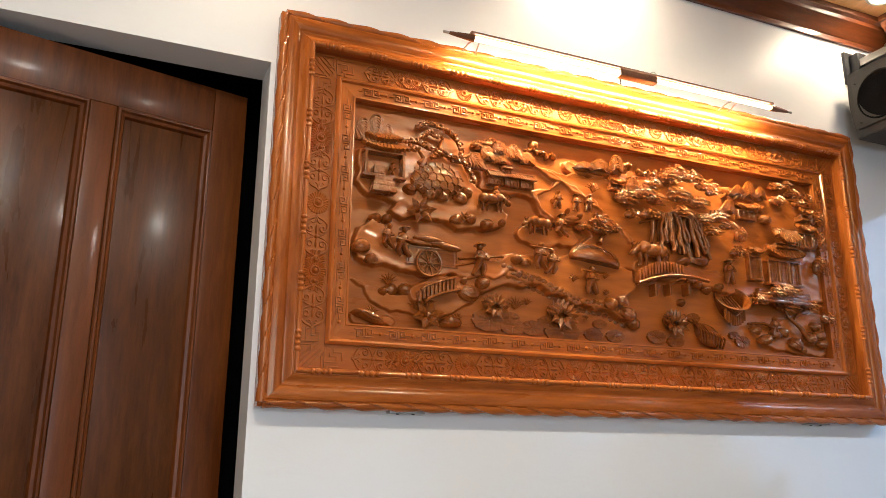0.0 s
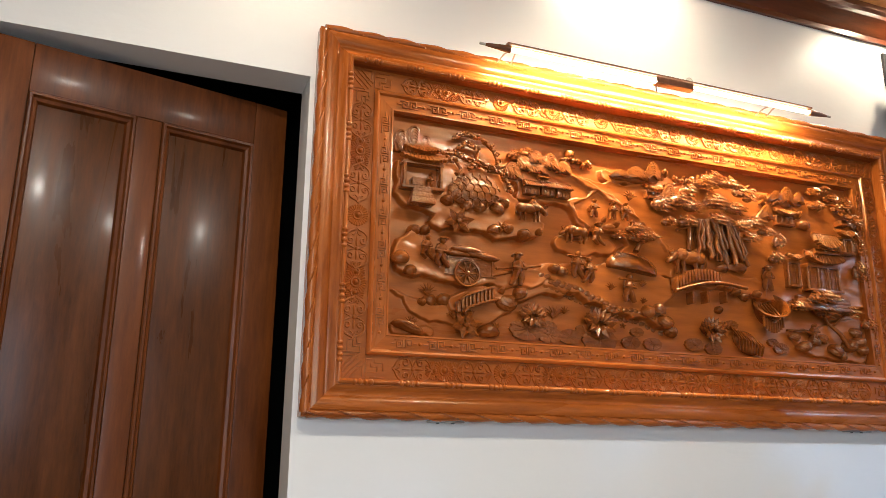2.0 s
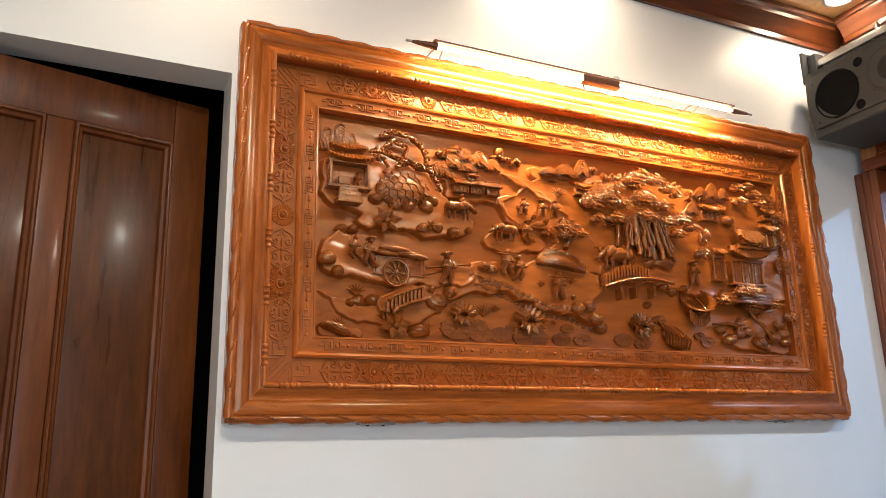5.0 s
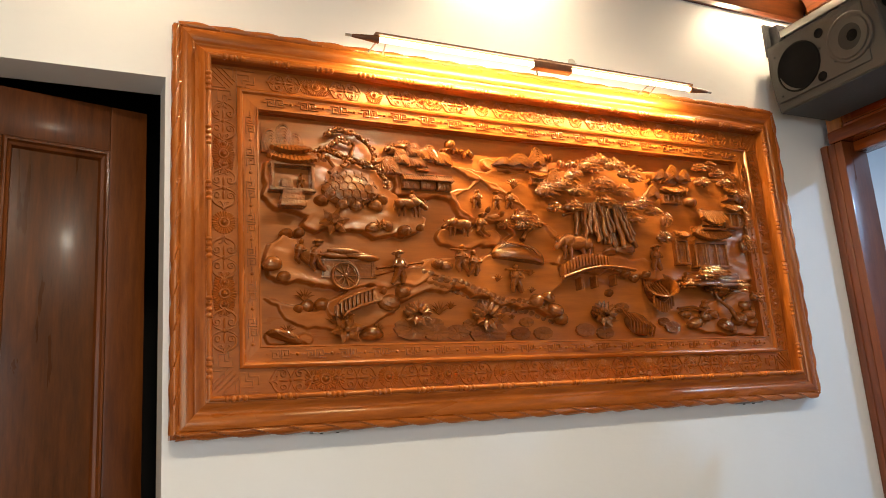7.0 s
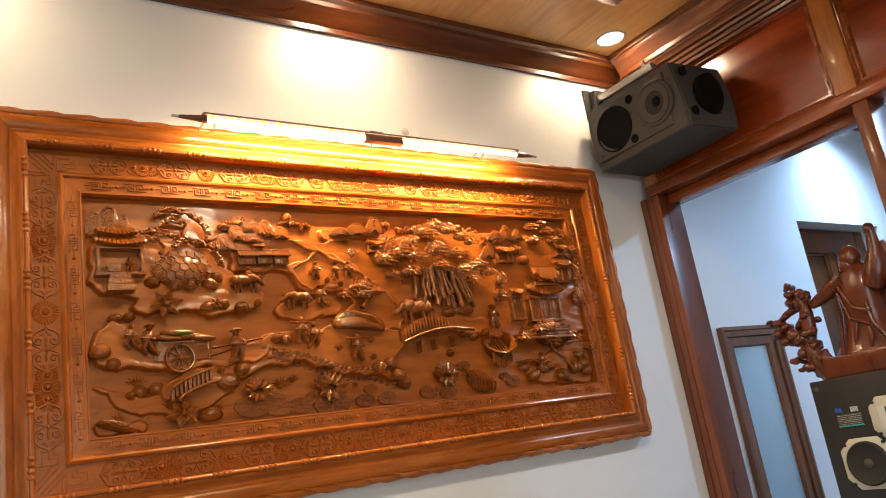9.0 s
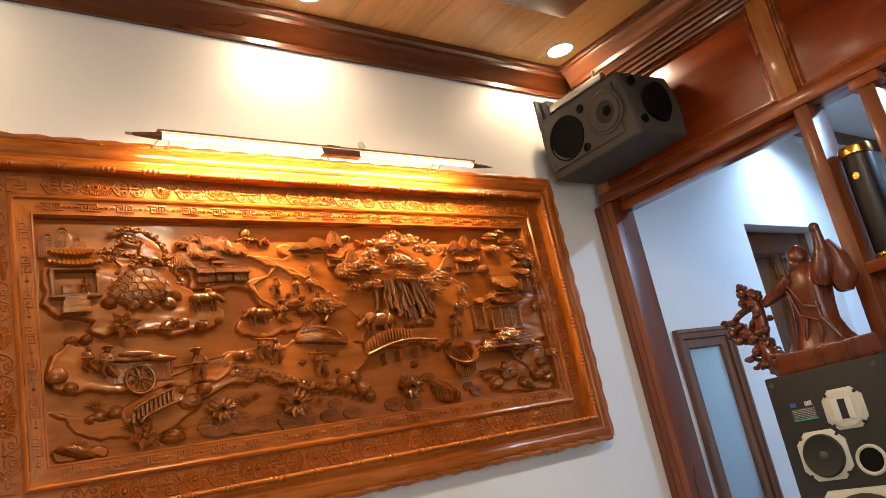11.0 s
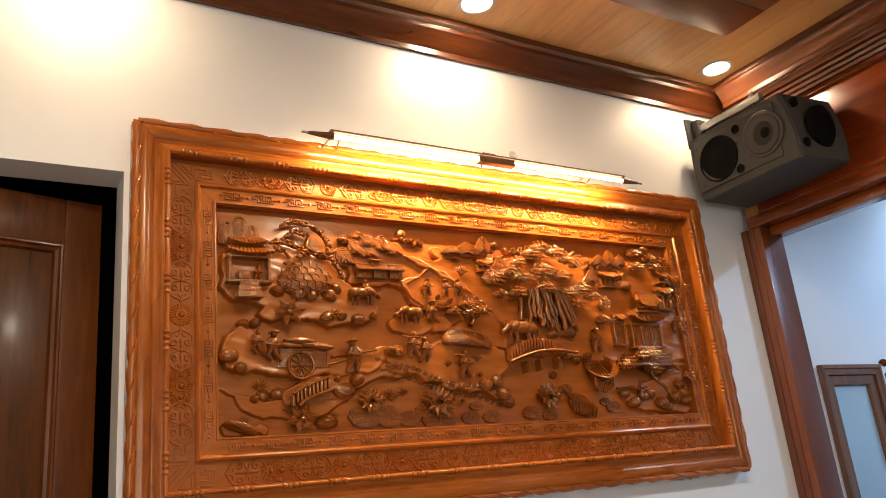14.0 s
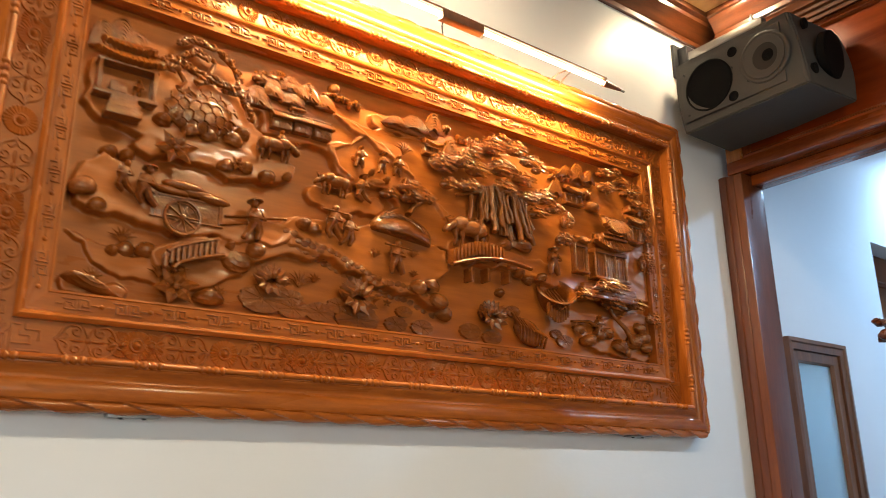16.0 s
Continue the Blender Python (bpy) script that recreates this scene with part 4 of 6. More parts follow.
def ox(x, z, w, facing=1):
    """A plain rounded ox shape."""
    bm = bmesh.new()
    y = ground(x, z) - 0.014
    h = 0.55 * w
    add_ball(bm, (x - facing * 0.06 * w, y, z + 0.66 * h), (0.38 * w, 0.014, 0.29 * h), Matrix.Rotation(facing * 0.08, 4, "Y"), 16, 10)
    add_ball(bm, (x - facing * 0.28 * w, y - 0.001, z + 0.64 * h), (0.17 * w, 0.014, 0.30 * h), None, 12, 8)
    add_ball(bm, (x + facing * 0.2 * w, y - 0.002, z + 0.74 * h), (0.19 * w, 0.014, 0.27 * h), Matrix.Rotation(facing * 0.4, 4, "Y"), 12, 8)
    add_ball(bm, (x + facing * 0.40 * w, y - 0.002, z + 0.66 * h), (0.15 * w, 0.010, 0.17 * h), Matrix.Rotation(facing * 0.7, 4, "Y"), 12, 8)
    add_ball(bm, (x + facing * 0.52 * w, y - 0.003, z + 0.48 * h), (0.115 * w, 0.009, 0.12 * h), Matrix.Rotation(facing * 0.75, 4, "Y"), 12, 8)
    add_tube(bm, [(x - facing * 0.43 * w, y - 0.002, z + 0.8 * h), (x - facing * 0.49 * w, y - 0.003, z + 0.5 * h), (x - facing * 0.46 * w, y - 0.002, z + 0.25 * h)], [0.016 * w, 0.014 * w, 0.02 * w], 6)
    for q in (-0.32, -0.16, 0.18, 0.32):
        add_tube(bm, [(x + q * w, y, z + 0.5 * h), (x + (q + 0.03) * w, y, z + 0.25 * h), (x + q * w, y, z - 0.05 * h)], [0.065 * w, 0.036 * w, 0.03 * w], 7)
    for s in (-1, 1):
        add_tube(bm, [(x + facing * 0.5 * w, y - 0.006, z + 0.66 * h), (x + facing * (0.52 + 0.07 * s) * w, y - 0.01, z + 0.8 * h), (x + facing * (0.45 + 0.04 * s) * w, y - 0.01, z + 0.9 * h)], [0.02 * w, 0.017 * w, 0.008 * w], 6)
    carved("carved_ox", bm, 0.0014, 90)


def tiled_roof(bm, x, z, w, h, y, n, flare=0.12):
    """A pitched roof seen from the front: a sloping slab with a row of rounded tiles."""
    for k in range(n):
        s = (k + 0.5) / n - 0.5
        up = flare * h * (2 * s) ** 2
        add_tube(bm, [(x + 0.78 * s * w, y + 0.003, z + h), (x + 0.86 * s * w, y - 0.006, z + 0.5 * h + 0.3 * up), (x + s * w, y - 0.012, z + up)], 0.62 * w / n, 6)
    add_tube(bm, [(x - 0.44 * w, y - 0.001, z + h), (x, y - 0.001, z + 0.97 * h), (x + 0.44 * w, y - 0.001, z + h)], 0.0032, 6)


def house(name, x, z, w, h, roof, n=9, bays=3, out=0.006):
    """A little carved house: posts, doorways and a tiled roof."""
    bm = bmesh.new()
    y = ground(x, z) - out
    add_box(bm, (x - 0.43 * w, y - 0.0015, z), (x + 0.43 * w, y + out, z + h), 0.001)
    add_box(bm, (x - 0.45 * w, y - 0.008, z + 0.86 * h), (x + 0.45 * w, y + out, z + h), 0.001)
    for k in range(bays + 1):
        px = x + (k / bays - 0.5) * 0.86 * w
        add_rod(bm, (px, y - 0.0025, z), (px, y - 0.0025, z + h), 0.0036, seg=8)
    for k in range(bays):
        px = x + ((k + 0.5) / bays - 0.5) * 0.86 * w
        d = 0.2 * w / bays
        for s in (-1, 1):
            add_box(bm, (px + s * d - 0.0012, y - 0.0035, z + 0.05 * h), (px + s * d + 0.0012, y + out, z + 0.65 * h))
        add_tube(bm, [(px + d * math.cos(a), y - 0.0022, z + 0.65 * h + 0.2 * h * math.sin(a)) for a in (math.pi * q / 6 for q in range(7))], 0.0014, 5)
    add_box(bm, (x - 0.48 * w, y - 0.01, z - 0.006), (x + 0.48 * w, y + out, z + 0.001), 0.001)
    tiled_roof(bm, x, z + h * 0.97, w * 1.1, roof, y - 0.004, n, 0.45)
    relief(name, bm, M_SHINE, art, "", 45)


def petals(x, z, r, n, layers=1, squash=0.8):
    """A flower of pointed petals."""
    bm = bmesh.new()
    y = ground(x, z) - 0.008
    for j in range(layers):
        q = r * (1 - 0.28 * j)
        for k in range(n):
            a = 2 * math.pi * (k + 0.5 * (j % 2)) / n + 0.2
            c = (x + 0.55 * q * math.cos(a), y - 0.005 * j - 0.004, z + squash * 0.55 * q * math.sin(a))
            leaf(bm, Vector(c), a, 0.72 * q, 0.10 * q, 0.44, 0.26)
    add_ball(bm, (x, y - 0.005 * layers, z), (0.2 * r, 0.006, 0.2 * r), None, 8, 6)
    bmesh.ops.recalc_face_normals(bm, faces=bm.faces)
    relief("flower", bm, M_SHINE, art, "", 20)


def lily_pad(x, z, r, flat=0.6):
    """A round floating leaf with raised ribs and a waved rim."""
    bm = bmesh.new()
    y, n = ground(x, z) - 0.004, 28
    mid = bm.verts.new((x, y - 0.002, z))
    rim = [bm.verts.new((x + r * (1 + 0.06 * math.sin(k * 2.3)) * math.cos(2 * math.pi * k / n), y - 0.003 - 0.0006 * math.sin(k * 1.9), z + flat * r * math.sin(2 * math.pi * k / n))) for k in range(n)]
    low = [bm.verts.new((v.co.x, y + 0.006, v.co.z)) for v in rim]
    for k in range(n):
        bm.faces.new((mid, rim[k], rim[(k + 1) % n]))
        bm.faces.new((rim[k], low[k], low[(k + 1) % n], rim[(k + 1) % n]))
    for k in range(0, n, 3):
        a = 2 * math.pi * k / n
        add_tube(bm, [(x, y - 0.0025, z), (x + 0.9 * r * math.cos(a), y - 0.0035, z + 0.9 * flat * r * math.sin(a))], [0.0009, 0.0005], 5)
    bmesh.ops.recalc_face_normals(bm, faces=bm.faces)
    relief("lily_pad", bm, M_SHINE, art, "", 40)


def lotus(x, z, r):
    """A lotus head of cupped, upright petals over its seed pod."""
    bm = bmesh.new()
    y = ground(x, z) - 0.006
    for j, (n, lift) in enumerate(((9, 0.30), (7, 0.36), (5, 0.42))):
        for k in range(n):
            a = math.pi * (0.04 + 0.92 * (k + 0.5 * (j % 2) * (n > 1)) / (n - 0.5))
            q = r * (1 - 0.16 * j)
            c = (x + 0.62 * q * math.cos(a), y - 0.006 * j - 0.003, z - 0.2 * r + lift * r * 0.4 + 0.5 * q * math.sin(a))
            leaf(bm, Vector(c), a, 0.66 * q, 0.16 * q, 0.52, 0.24)
    for k in range(4):
        a = math.pi * (1.15 + 0.7 * k / 3)
        leaf(bm, Vector((x + 0.5 * r * math.cos(a), y - 0.012, z - 0.15 * r + 0.3 * r * math.sin(a))), a, 0.6 * r, 0.15 * r, 0.52, 0.24)
    bmesh.ops.recalc_face_normals(bm, faces=bm.faces)
    relief("lotus", bm, M_SHINE, art, "", 20)


def cloud(x, z, w, h, n=9):
    """A bank of curled cloud lobes."""
    bm = bmesh.new()
    y = ground(x, z) - 0.004
    for k in range(n):
        s = (k + 0.5) / n - 0.5
        add_ball(bm, (x + s * w, y - 0.002 * rng.random(), z + h * rng.uniform(-0.3, 0.5)), (0.75 * w / n, 0.009, h * rng.uniform(0.3, 0.55)), Matrix.Rotation(rng.uniform(-0.6, 0.6), 4, "Y"), 9, 7)
    carved("cloud", bm, 0.0015, 90)


def swoosh(x, z, w, h, n=6):
    """A far hill drawn as fanned, curving folds."""
    bm = bmesh.new()
    y = ground(x, z) - 0.004
    for k in range(n):
        s = k / (n - 1)
        pts = [(x + w * (q - 0.5) * (0.5 + 0.5 * s), y - 0.004 - 0.004 * math.sin(math.pi * q), z + h * (0.25 + 0.75 * s) * math.sin(math.pi * q) ** 1.4) for q in (i / 10 for i in range(11))]
        add_tube(bm, pts, [0.0012 + 0.0038 * math.sin(math.pi * i / 10) for i in range(11)], 6)
    add_ball(bm, (x, y + 0.002, z + 0.2 * h), (0.42 * w, 0.006, 0.45 * h), None, 12, 8)
    carved("far_hill", bm, 0.001, 110)


def grass(x, z, h, n=6):
    bm = bmesh.new()
    y = ground(x, z) - 0.002
    for k in range(n):
        a = (k / (n - 1) - 0.5) * 1.9
        add_tube(bm, [(x, y, z), (x + 0.55 * h * math.sin(a), y - 0.005, z + 0.6 * h * math.cos(a)), (x + h * math.sin(a * 1.15), y - 0.003, z + h * math.cos(a * 1.15))], [0.0022, 0.002, 0.0005], 5)
    relief("grass_tuft", bm, M_SHINE, art)


# upper left: rocks, pavilion, leaning pines and the honeycombed mound
for x, z, w, h in ((0.213, 2.031, 0.045, 0.055), (0.247, 2.041, 0.05, 0.062), (0.279, 2.033, 0.042, 0.048)):
    ridge_hill(x, z, w, h, 7)
bm = bmesh.new()
px, pz = 0.258, 1.916
py = ground(px, pz) - 0.006
for lo, hi in (((-0.054, 0.0, 0.0), (-0.046, 0.0, 0.066)), ((0.046, 0.0, 0.0), (0.054, 0.0, 0.066)), ((-0.058, 0, -0.004), (0.058, 0, 0.004)), ((-0.056, 0, 0.062), (0.056, 0, 0.07)), ((-0.03, 0, 0.004), (0.0, 0, 0.026))):
    add_box(bm, (px + lo[0], py - 0.018, pz + lo[2]), (px + hi[0], py + 0.004, pz + hi[2]), 0.0015)
for k in range(3):
    add_box(bm, (px - 0.035 + 0.004 * k, py - 0.026 + 0.004 * k, pz - 0.045 + 0.015 * k), (px + 0.03 - 0.004 * k, py, pz - 0.03 + 0.015 * k), 0.0015)
tiled_roof(bm, px, pz + 0.067, 0.135, 0.024, py - 0.012, 12, 0.5)
tiled_roof(bm, px - 0.004, pz + 0.094, 0.108, 0.022, py - 0.008, 10, 0.5)
add_box(bm, (px - 0.04, py - 0.012, pz + 0.084), (px + 0.04, py, pz + 0.098), 0.001)
relief("pavilion", bm, M_SHINE, art, "", 45)
figure(px + 0.022, pz + 0.004, 0.042)
for way, n in (([(0.358, 2.080), (0.383, 2.095), (0.430, 2.090)], 8), ([(0.368, 2.053), (0.394, 2.069), (0.422, 2.061)], 7), ([(0.442, 2.084), (0.473, 2.066), (0.487, 2.033), (0.478, 2.013)], 9),
               ([(0.311, 2.033), (0.355, 2.039), (0.396, 2.024), (0.423, 2.005)], 9), ([(0.454, 2.001), (0.488, 1.990), (0.507, 1.960), (0.507, 1.940)], 8), ([(0.391, 1.990), (0.430, 2.009), (0.461, 1.999)], 7), ([(0.309, 1.998), (0.331, 2.005), (0.349, 2.002)], 5)):
    pine_bough(way, n)
trunk([(0.357, 1.972), (0.370, 1.988), (0.351, 2.011), (0.341, 2.032)], 0.006, 0.003)
trunk([(0.429, 2.012), (0.424, 2.036), (0.435, 2.064), (0.423, 2.074)], 0.008, 0.003, 0.008)
trunk([(0.454, 2.011), (0.499, 2.018), (0.522, 2.030)], 0.006, 0.009, 0.008)
bm = bmesh.new()
mx, mz = 0.407, 1.938
my = ground(mx, mz) - 0.004
add_ball(bm, (mx, my, mz - 0.01), (0.072, 0.012, 0.043), None, 16, 10)
cell = 0.0125
for j in range(-5, 6):
    for i in range(-8, 9):
        hx, hz = cell * math.sqrt(3) * (i + 0.5 * (j % 2)), cell * 1.5 * j
        node = []
        for k in range(4):
            a = math.pi / 6 + k * math.pi / 3
            ex, ez = hx + cell * math.cos(a), hz + cell * math.sin(a)
            jog = Vector((ex, 0, ez)) * 90
            node.append((ex + 0.005 * noise.noise(jog), ez + 0.005 * noise.noise(jog + Vector((7, 3, 1)))))
        for (xa, za), (xb, zb) in zip(node, node[1:]):
            q = math.hypot((xa + xb) / 2 / 0.074, (za + zb) / 2 / 0.046)
            if q < 1:
                d = 0.020 * math.sqrt(1 - q * q)
                add_tube(bm, [(mx + xa, my - 0.006 - d, mz - 0.008 + za), (mx + (xa + xb) / 2, my - 0.008 - d, mz - 0.008 + (za + zb) / 2), (mx + xb, my - 0.006 - d, mz - 0.008 + zb)], [0.0026, 0.0018, 0.0026], 6)
carved("rock_mound", bm, 0.0018, 90)
ridge_hill(0.378, 1.928, 0.042, 0.05, 6)
for x, z, r in ((0.335, 1.899, 0.02), (0.365, 1.912, 0.018), (0.391, 1.889, 0.02), (0.430, 1.889, 0.02), (0.479, 1.893, 0.022), (0.499, 1.912, 0.017)):
    boulder(x, z, r)

# upper middle: hills, row of houses, oxen, sun and cloud
for x, z, w, h in ((0.533, 1.992, 0.055, 0.04), (0.564, 2.021, 0.045, 0.036), (0.598, 2.043, 0.05, 0.034), (0.632, 2.036, 0.04, 0.03), (0.655, 2.035, 0.045, 0.042), (0.689, 2.028, 0.05, 0.03), (0.553, 2.052, 0.04, 0.022), (0.608, 2.015, 0.06, 0.03)):
    ridge_hill(x, z, w, h, 7, rng.uniform(-0.2, 0.2))
foliage(0.534, 2.063, 0.035, 0.022, 0.008, 24)
foliage(0.574, 2.073, 0.045, 0.024, 0.008, 30)
def cottage(x, z, w, h, roof):
    """A squat house: an arched front under one broad slope of small tiles."""
    bm = bmesh.new()
    y = ground(x, z) - 0.012
    add_box(bm, (x - 0.46 * w, y - 0.002, z), (x + 0.46 * w, y + 0.014, z + h), 0.001)
    for k in (-0.24, 0.24):
        add_tube(bm, [(x + k * w + 0.13 * w * math.cos(a), y - 0.003, z + 0.42 * h + 0.34 * h * math.sin(a)) for a in (math.pi * q / 8 for q in range(9))], 0.0013, 6)
        for q in (-0.13, 0.13):
            add_box(bm, (x + (k + q) * w - 0.0012, y - 0.004, z), (x + (k + q) * w + 0.0012, y, z + 0.42 * h))
    rows, cols = 4, 8
    for i in range(rows):
        for k in range(cols):
            u, t = (k + 0.5) / cols - 0.5, i / rows
            wide = w * (1.06 - 0.08 * t)
            add_box(bm, (x + u * wide - 0.42 * wide / cols, y - 0.012 + 0.014 * t, z + h + roof * t - 0.001), (x + u * wide + 0.42 * wide / cols, y + 0.004 + 0.010 * t, z + h + roof * (t + 1.05 / rows) - 0.001), 0.0008)
    add_box(bm, (x - 0.51 * w, y - 0.002, z + h + 0.95 * roof), (x + 0.51 * w, y + 0.012, z + h + 1.12 * roof), 0.001)
    relief("cottage", bm, M_SHINE, art, "", 35)


for x, z, w in ((0.582, 1.946, 0.050), (0.632, 1.948, 0.046), (0.681, 1.948, 0.046)):
    cottage(x, z, w, 0.021, 0.018)
cottage(0.616, 1.984, 0.030, 0.010, 0.010)
ox(0.567, 1.869, 0.088)
figure(0.579, 1.892, 0.045)
bm = bmesh.new()
sx, sz = 0.721, 2.094
add_ball(bm, (sx, FLOOR_Y - 0.004, sz), (0.0155, 0.013, 0.0155), None, 18, 12)
relief("sun_disc", bm, M_SHINE, art)
cloud(0.716, 2.075, 0.05, 0.014, 6)
cloud(0.763, 2.068, 0.055, 0.02, 7)
for x, z, w, h in ((0.875, 2.038, 0.075, 0.02), (0.931, 2.039, 0.11, 0.035), (0.990, 2.048, 0.07, 0.05)):
    swoosh(x, z, w, h)
cloud(1.039, 2.080, 0.04, 0.022, 6)
cloud(1.118, 2.069, 0.07, 0.022, 9)
cloud(1.047, 2.035, 0.03, 0.012, 4)
house("hut", 0.983, 1.992, 0.05, 0.014, 0.018, 8, 2)
swoosh(1.041, 1.984, 0.07, 0.05)
grass(0.906, 1.974, 0.03, 7)
figure(0.777, 1.904, 0.052), figure(0.838, 1.904, 0.05, 0, False, True), figure(0.880, 1.907, 0.052)
boulder(0.779, 1.927, 0.016)
for x, z, r in ((0.816, 1.901, 0.008), (0.859, 1.892, 0.01), (0.911, 1.899, 0.012), (0.942, 1.870, 0.014), (0.979, 1.866, 0.014)):
    boulder(x, z, r, 0.7, 2)
ox(0.714, 1.824, 0.085, -1)
figure(0.784, 1.827, 0.062, 0.35, False, True)

# middle: round tree, domed hill and the great banyan
for x, z, w, h in ((0.909, 1.882, 0.075, 0.03), (0.863, 1.863, 0.05, 0.026), (0.956, 1.864, 0.05, 0.026), (0.912, 1.857, 0.06, 0.03)):
    foliage(x, z, w, h, 0.014, 40)
trunk([(0.914, 1.819), (0.929, 1.842), (0.949, 1.854)], 0.008, 0.005)
bm = bmesh.new()
dx, dz = 0.893, 1.763
dy = ground(dx, dz)
add_ball(bm, (dx + 0.004, dy, dz + 0.004), (0.084, 0.028, 0.047), Matrix.Rotation(0.12, 4, "Y"), 28, 18)
for v in bm.verts:
    v.co.z = max(v.co.z, dz - 0.006 - 0.10 * (v.co.x - dx))
for k in range(7):
    u = 0.25 + 0.1 * k
    add_tube(bm, [(dx - 0.07 + 0.15 * u * q + 0.02 * k * q * (1 - q), dy - 0.027 * math.sin(math.pi * (0.12 + 0.76 * q)) * math.sin(0.5 * math.pi * min(1, u + 0.25)), dz + 0.049 * math.sin(math.pi * (0.1 + 0.8 * q)) * (1.02 - 0.12 * k * q) - 0.012 * q) for q in (p / 12 for p in range(13))], [0.0004 + 0.0014 * math.sin(math.pi * p / 12) for p in range(13)], 6)
carved("domed_hill", bm, 0.0012, 50)
for x, z, w, h in ((1.000, 1.964, 0.085, 0.05), (1.061, 1.985, 0.07, 0.045), (1.095, 2.018, 0.06, 0.04), (1.171, 2.056, 0.09, 0.05), (1.246, 2.062, 0.07, 0.04), (1.207, 2.086, 0.06, 0.03), (1.296, 2.039, 0.07, 0.035), (1.109, 1.971, 0.075, 0.04),
                   (1.194, 1.995, 0.1, 0.05), (1.267, 1.982, 0.08, 0.04), (1.327, 2.023, 0.045, 0.025), (1.337, 1.945, 0.08, 0.045), (1.280, 1.929, 0.07, 0.04), (1.377, 1.922, 0.06, 0.03), (1.083, 1.923, 0.06, 0.035), (1.198, 1.942, 0.08, 0.04), (1.019, 1.914, 0.05, 0.03), (1.312, 1.895, 0.06, 0.03)):
    foliage(x, z, w, h, 0.02, 44, 0.0085)
x0, z0 = 1.201, 1.925
x1, z1 = 1.220, 1.808
for k in range(34):
    a = k / 33 - 0.5
    lay = rng.random()
    way, foot = [], rng.uniform(0.0, 0.05)
    for q in range(9):
        u = q / 8
        bend = 0.011 * noise.noise(Vector((k * 0.37, u * 2.6, 3.1))) + 0.006 * noise.noise(Vector((k * 1.9, u * 6.0, 8.2)))
        way.append((x0 + (0.15 + 0.05 * u) * a + 0.018 * u + bend, z0 + 0.012 + (z1 + foot - z0 - 0.012) * u))
    trunk(way, 0.0026 + 0.0035 * rng.random(), 0.0036 + 0.003 * rng.random(), 0.004 + 0.020 * lay)
trunk([(1.106, 1.910), (1.105, 1.876), (1.097, 1.841)], 0.006, 0.005)
trunk([(1.060, 1.899), (1.123, 1.920), (1.183, 1.915)], 0.004, 0.006)
boulder(1.272, 1.801, 0.04, 0.45)
boulder(1.218, 1.794, 0.03, 0.4)

# lower left: cart, bearers and the lily pond
bm = bmesh.new()
cx0, cz0 = 0.398, 1.727
cy = ground(cx0, cz0) - 0.008
add_box(bm, (cx0 - 0.068, cy - 0.014, cz0 - 0.026), (cx0 + 0.072, cy + 0.006, cz0 + 0.022), 0.002)
for k in (-0.062, 0.0, 0.064):
    add_box(bm, (cx0 + k - 0.002, cy - 0.017, cz0 - 0.026), (cx0 + k + 0.002, cy, cz0 + 0.024), 0.001)
for dz in (-0.024, 0.02):
    add_box(bm, (cx0 - 0.07, cy - 0.0165, cz0 + dz - 0.002), (cx0 + 0.074, cy, cz0 + dz + 0.002), 0.001)
relief("cart_body", bm, M_SHINE, art)
bm = bmesh.new()
for i, (dx, dz, w) in enumerate(((-0.03, 0.032, 0.04), (0.02, 0.034, 0.042), (0.05, 0.027, 0.035), (-0.01, 0.042, 0.045))):
    add_ball(bm, (cx0 + dx, cy - 0.01 - 0.002 * i, cz0 + dz), (w, 0.011, 0.0095), Matrix.Rotation(0.05, 4, "Y"), 14, 8)
carved("grain_sacks", bm, 0.0018, 80)
bm = bmesh.new()
wx, wz = 0.388, 1.706
wy = cy - 0.019
R = 0.034
add_tube(bm, [(wx + R * math.cos(a), wy, wz + R * math.sin(a)) for a in (2 * math.pi * q / 28 for q in range(29))], 0.0036, 7)
add_tube(bm, [(wx + 0.82 * R * math.cos(a), wy, wz + 0.82 * R * math.sin(a)) for a in (2 * math.pi * q / 24 for q in range(25))], 0.0016, 6)
for k in range(10):
    a = 2 * math.pi * k / 10
    add_rod(bm, (wx, wy, wz), (wx + R * math.cos(a), wy, wz + R * math.sin(a)), 0.0024, seg=6)
add_ball(bm, (wx, wy - 0.002, wz), (0.007, 0.006, 0.007), None, 10, 7)
relief("cart_wheel", bm, M_SHINE, art, "", 50)
bm = bmesh.new()
for a, b in (((0.474, 1.728), (0.607, 1.748)), ((0.462, 1.708), (0.541, 1.728))):
    add_rod(bm, (a[0], cy - 0.014, a[1]), (b[0], cy - 0.012, b[1]), 0.0035, seg=7)
relief("cart_shaft", bm, M_SHINE, art)
figure(0.535, 1.688, 0.085, -0.15, False, True)
figure(0.311, 1.716, 0.075, 0.25, False, True)
figure(0.271, 1.732, 0.062, 0.25)
for x, z, r in ((0.246, 1.811, 0.018), (0.284, 1.817, 0.016), (0.468, 1.832, 0.02), (0.511, 1.839, 0.018), (0.559, 1.830, 0.02), (0.605, 1.839, 0.012), (0.297, 1.633, 0.02), (0.337, 1.636, 0.022), (0.273, 1.626, 0.012),
                (0.512, 1.642, 0.034), (0.491, 1.668, 0.01), (0.545, 1.668, 0.022), (0.209, 1.730, 0.026), (0.236, 1.700, 0.018)):
    boulder(x, z, r)
petals(0.363, 1.843, 0.04, 6)
petals(0.391, 1.574, 0.042, 6), petals(0.384, 1.604, 0.026, 5)
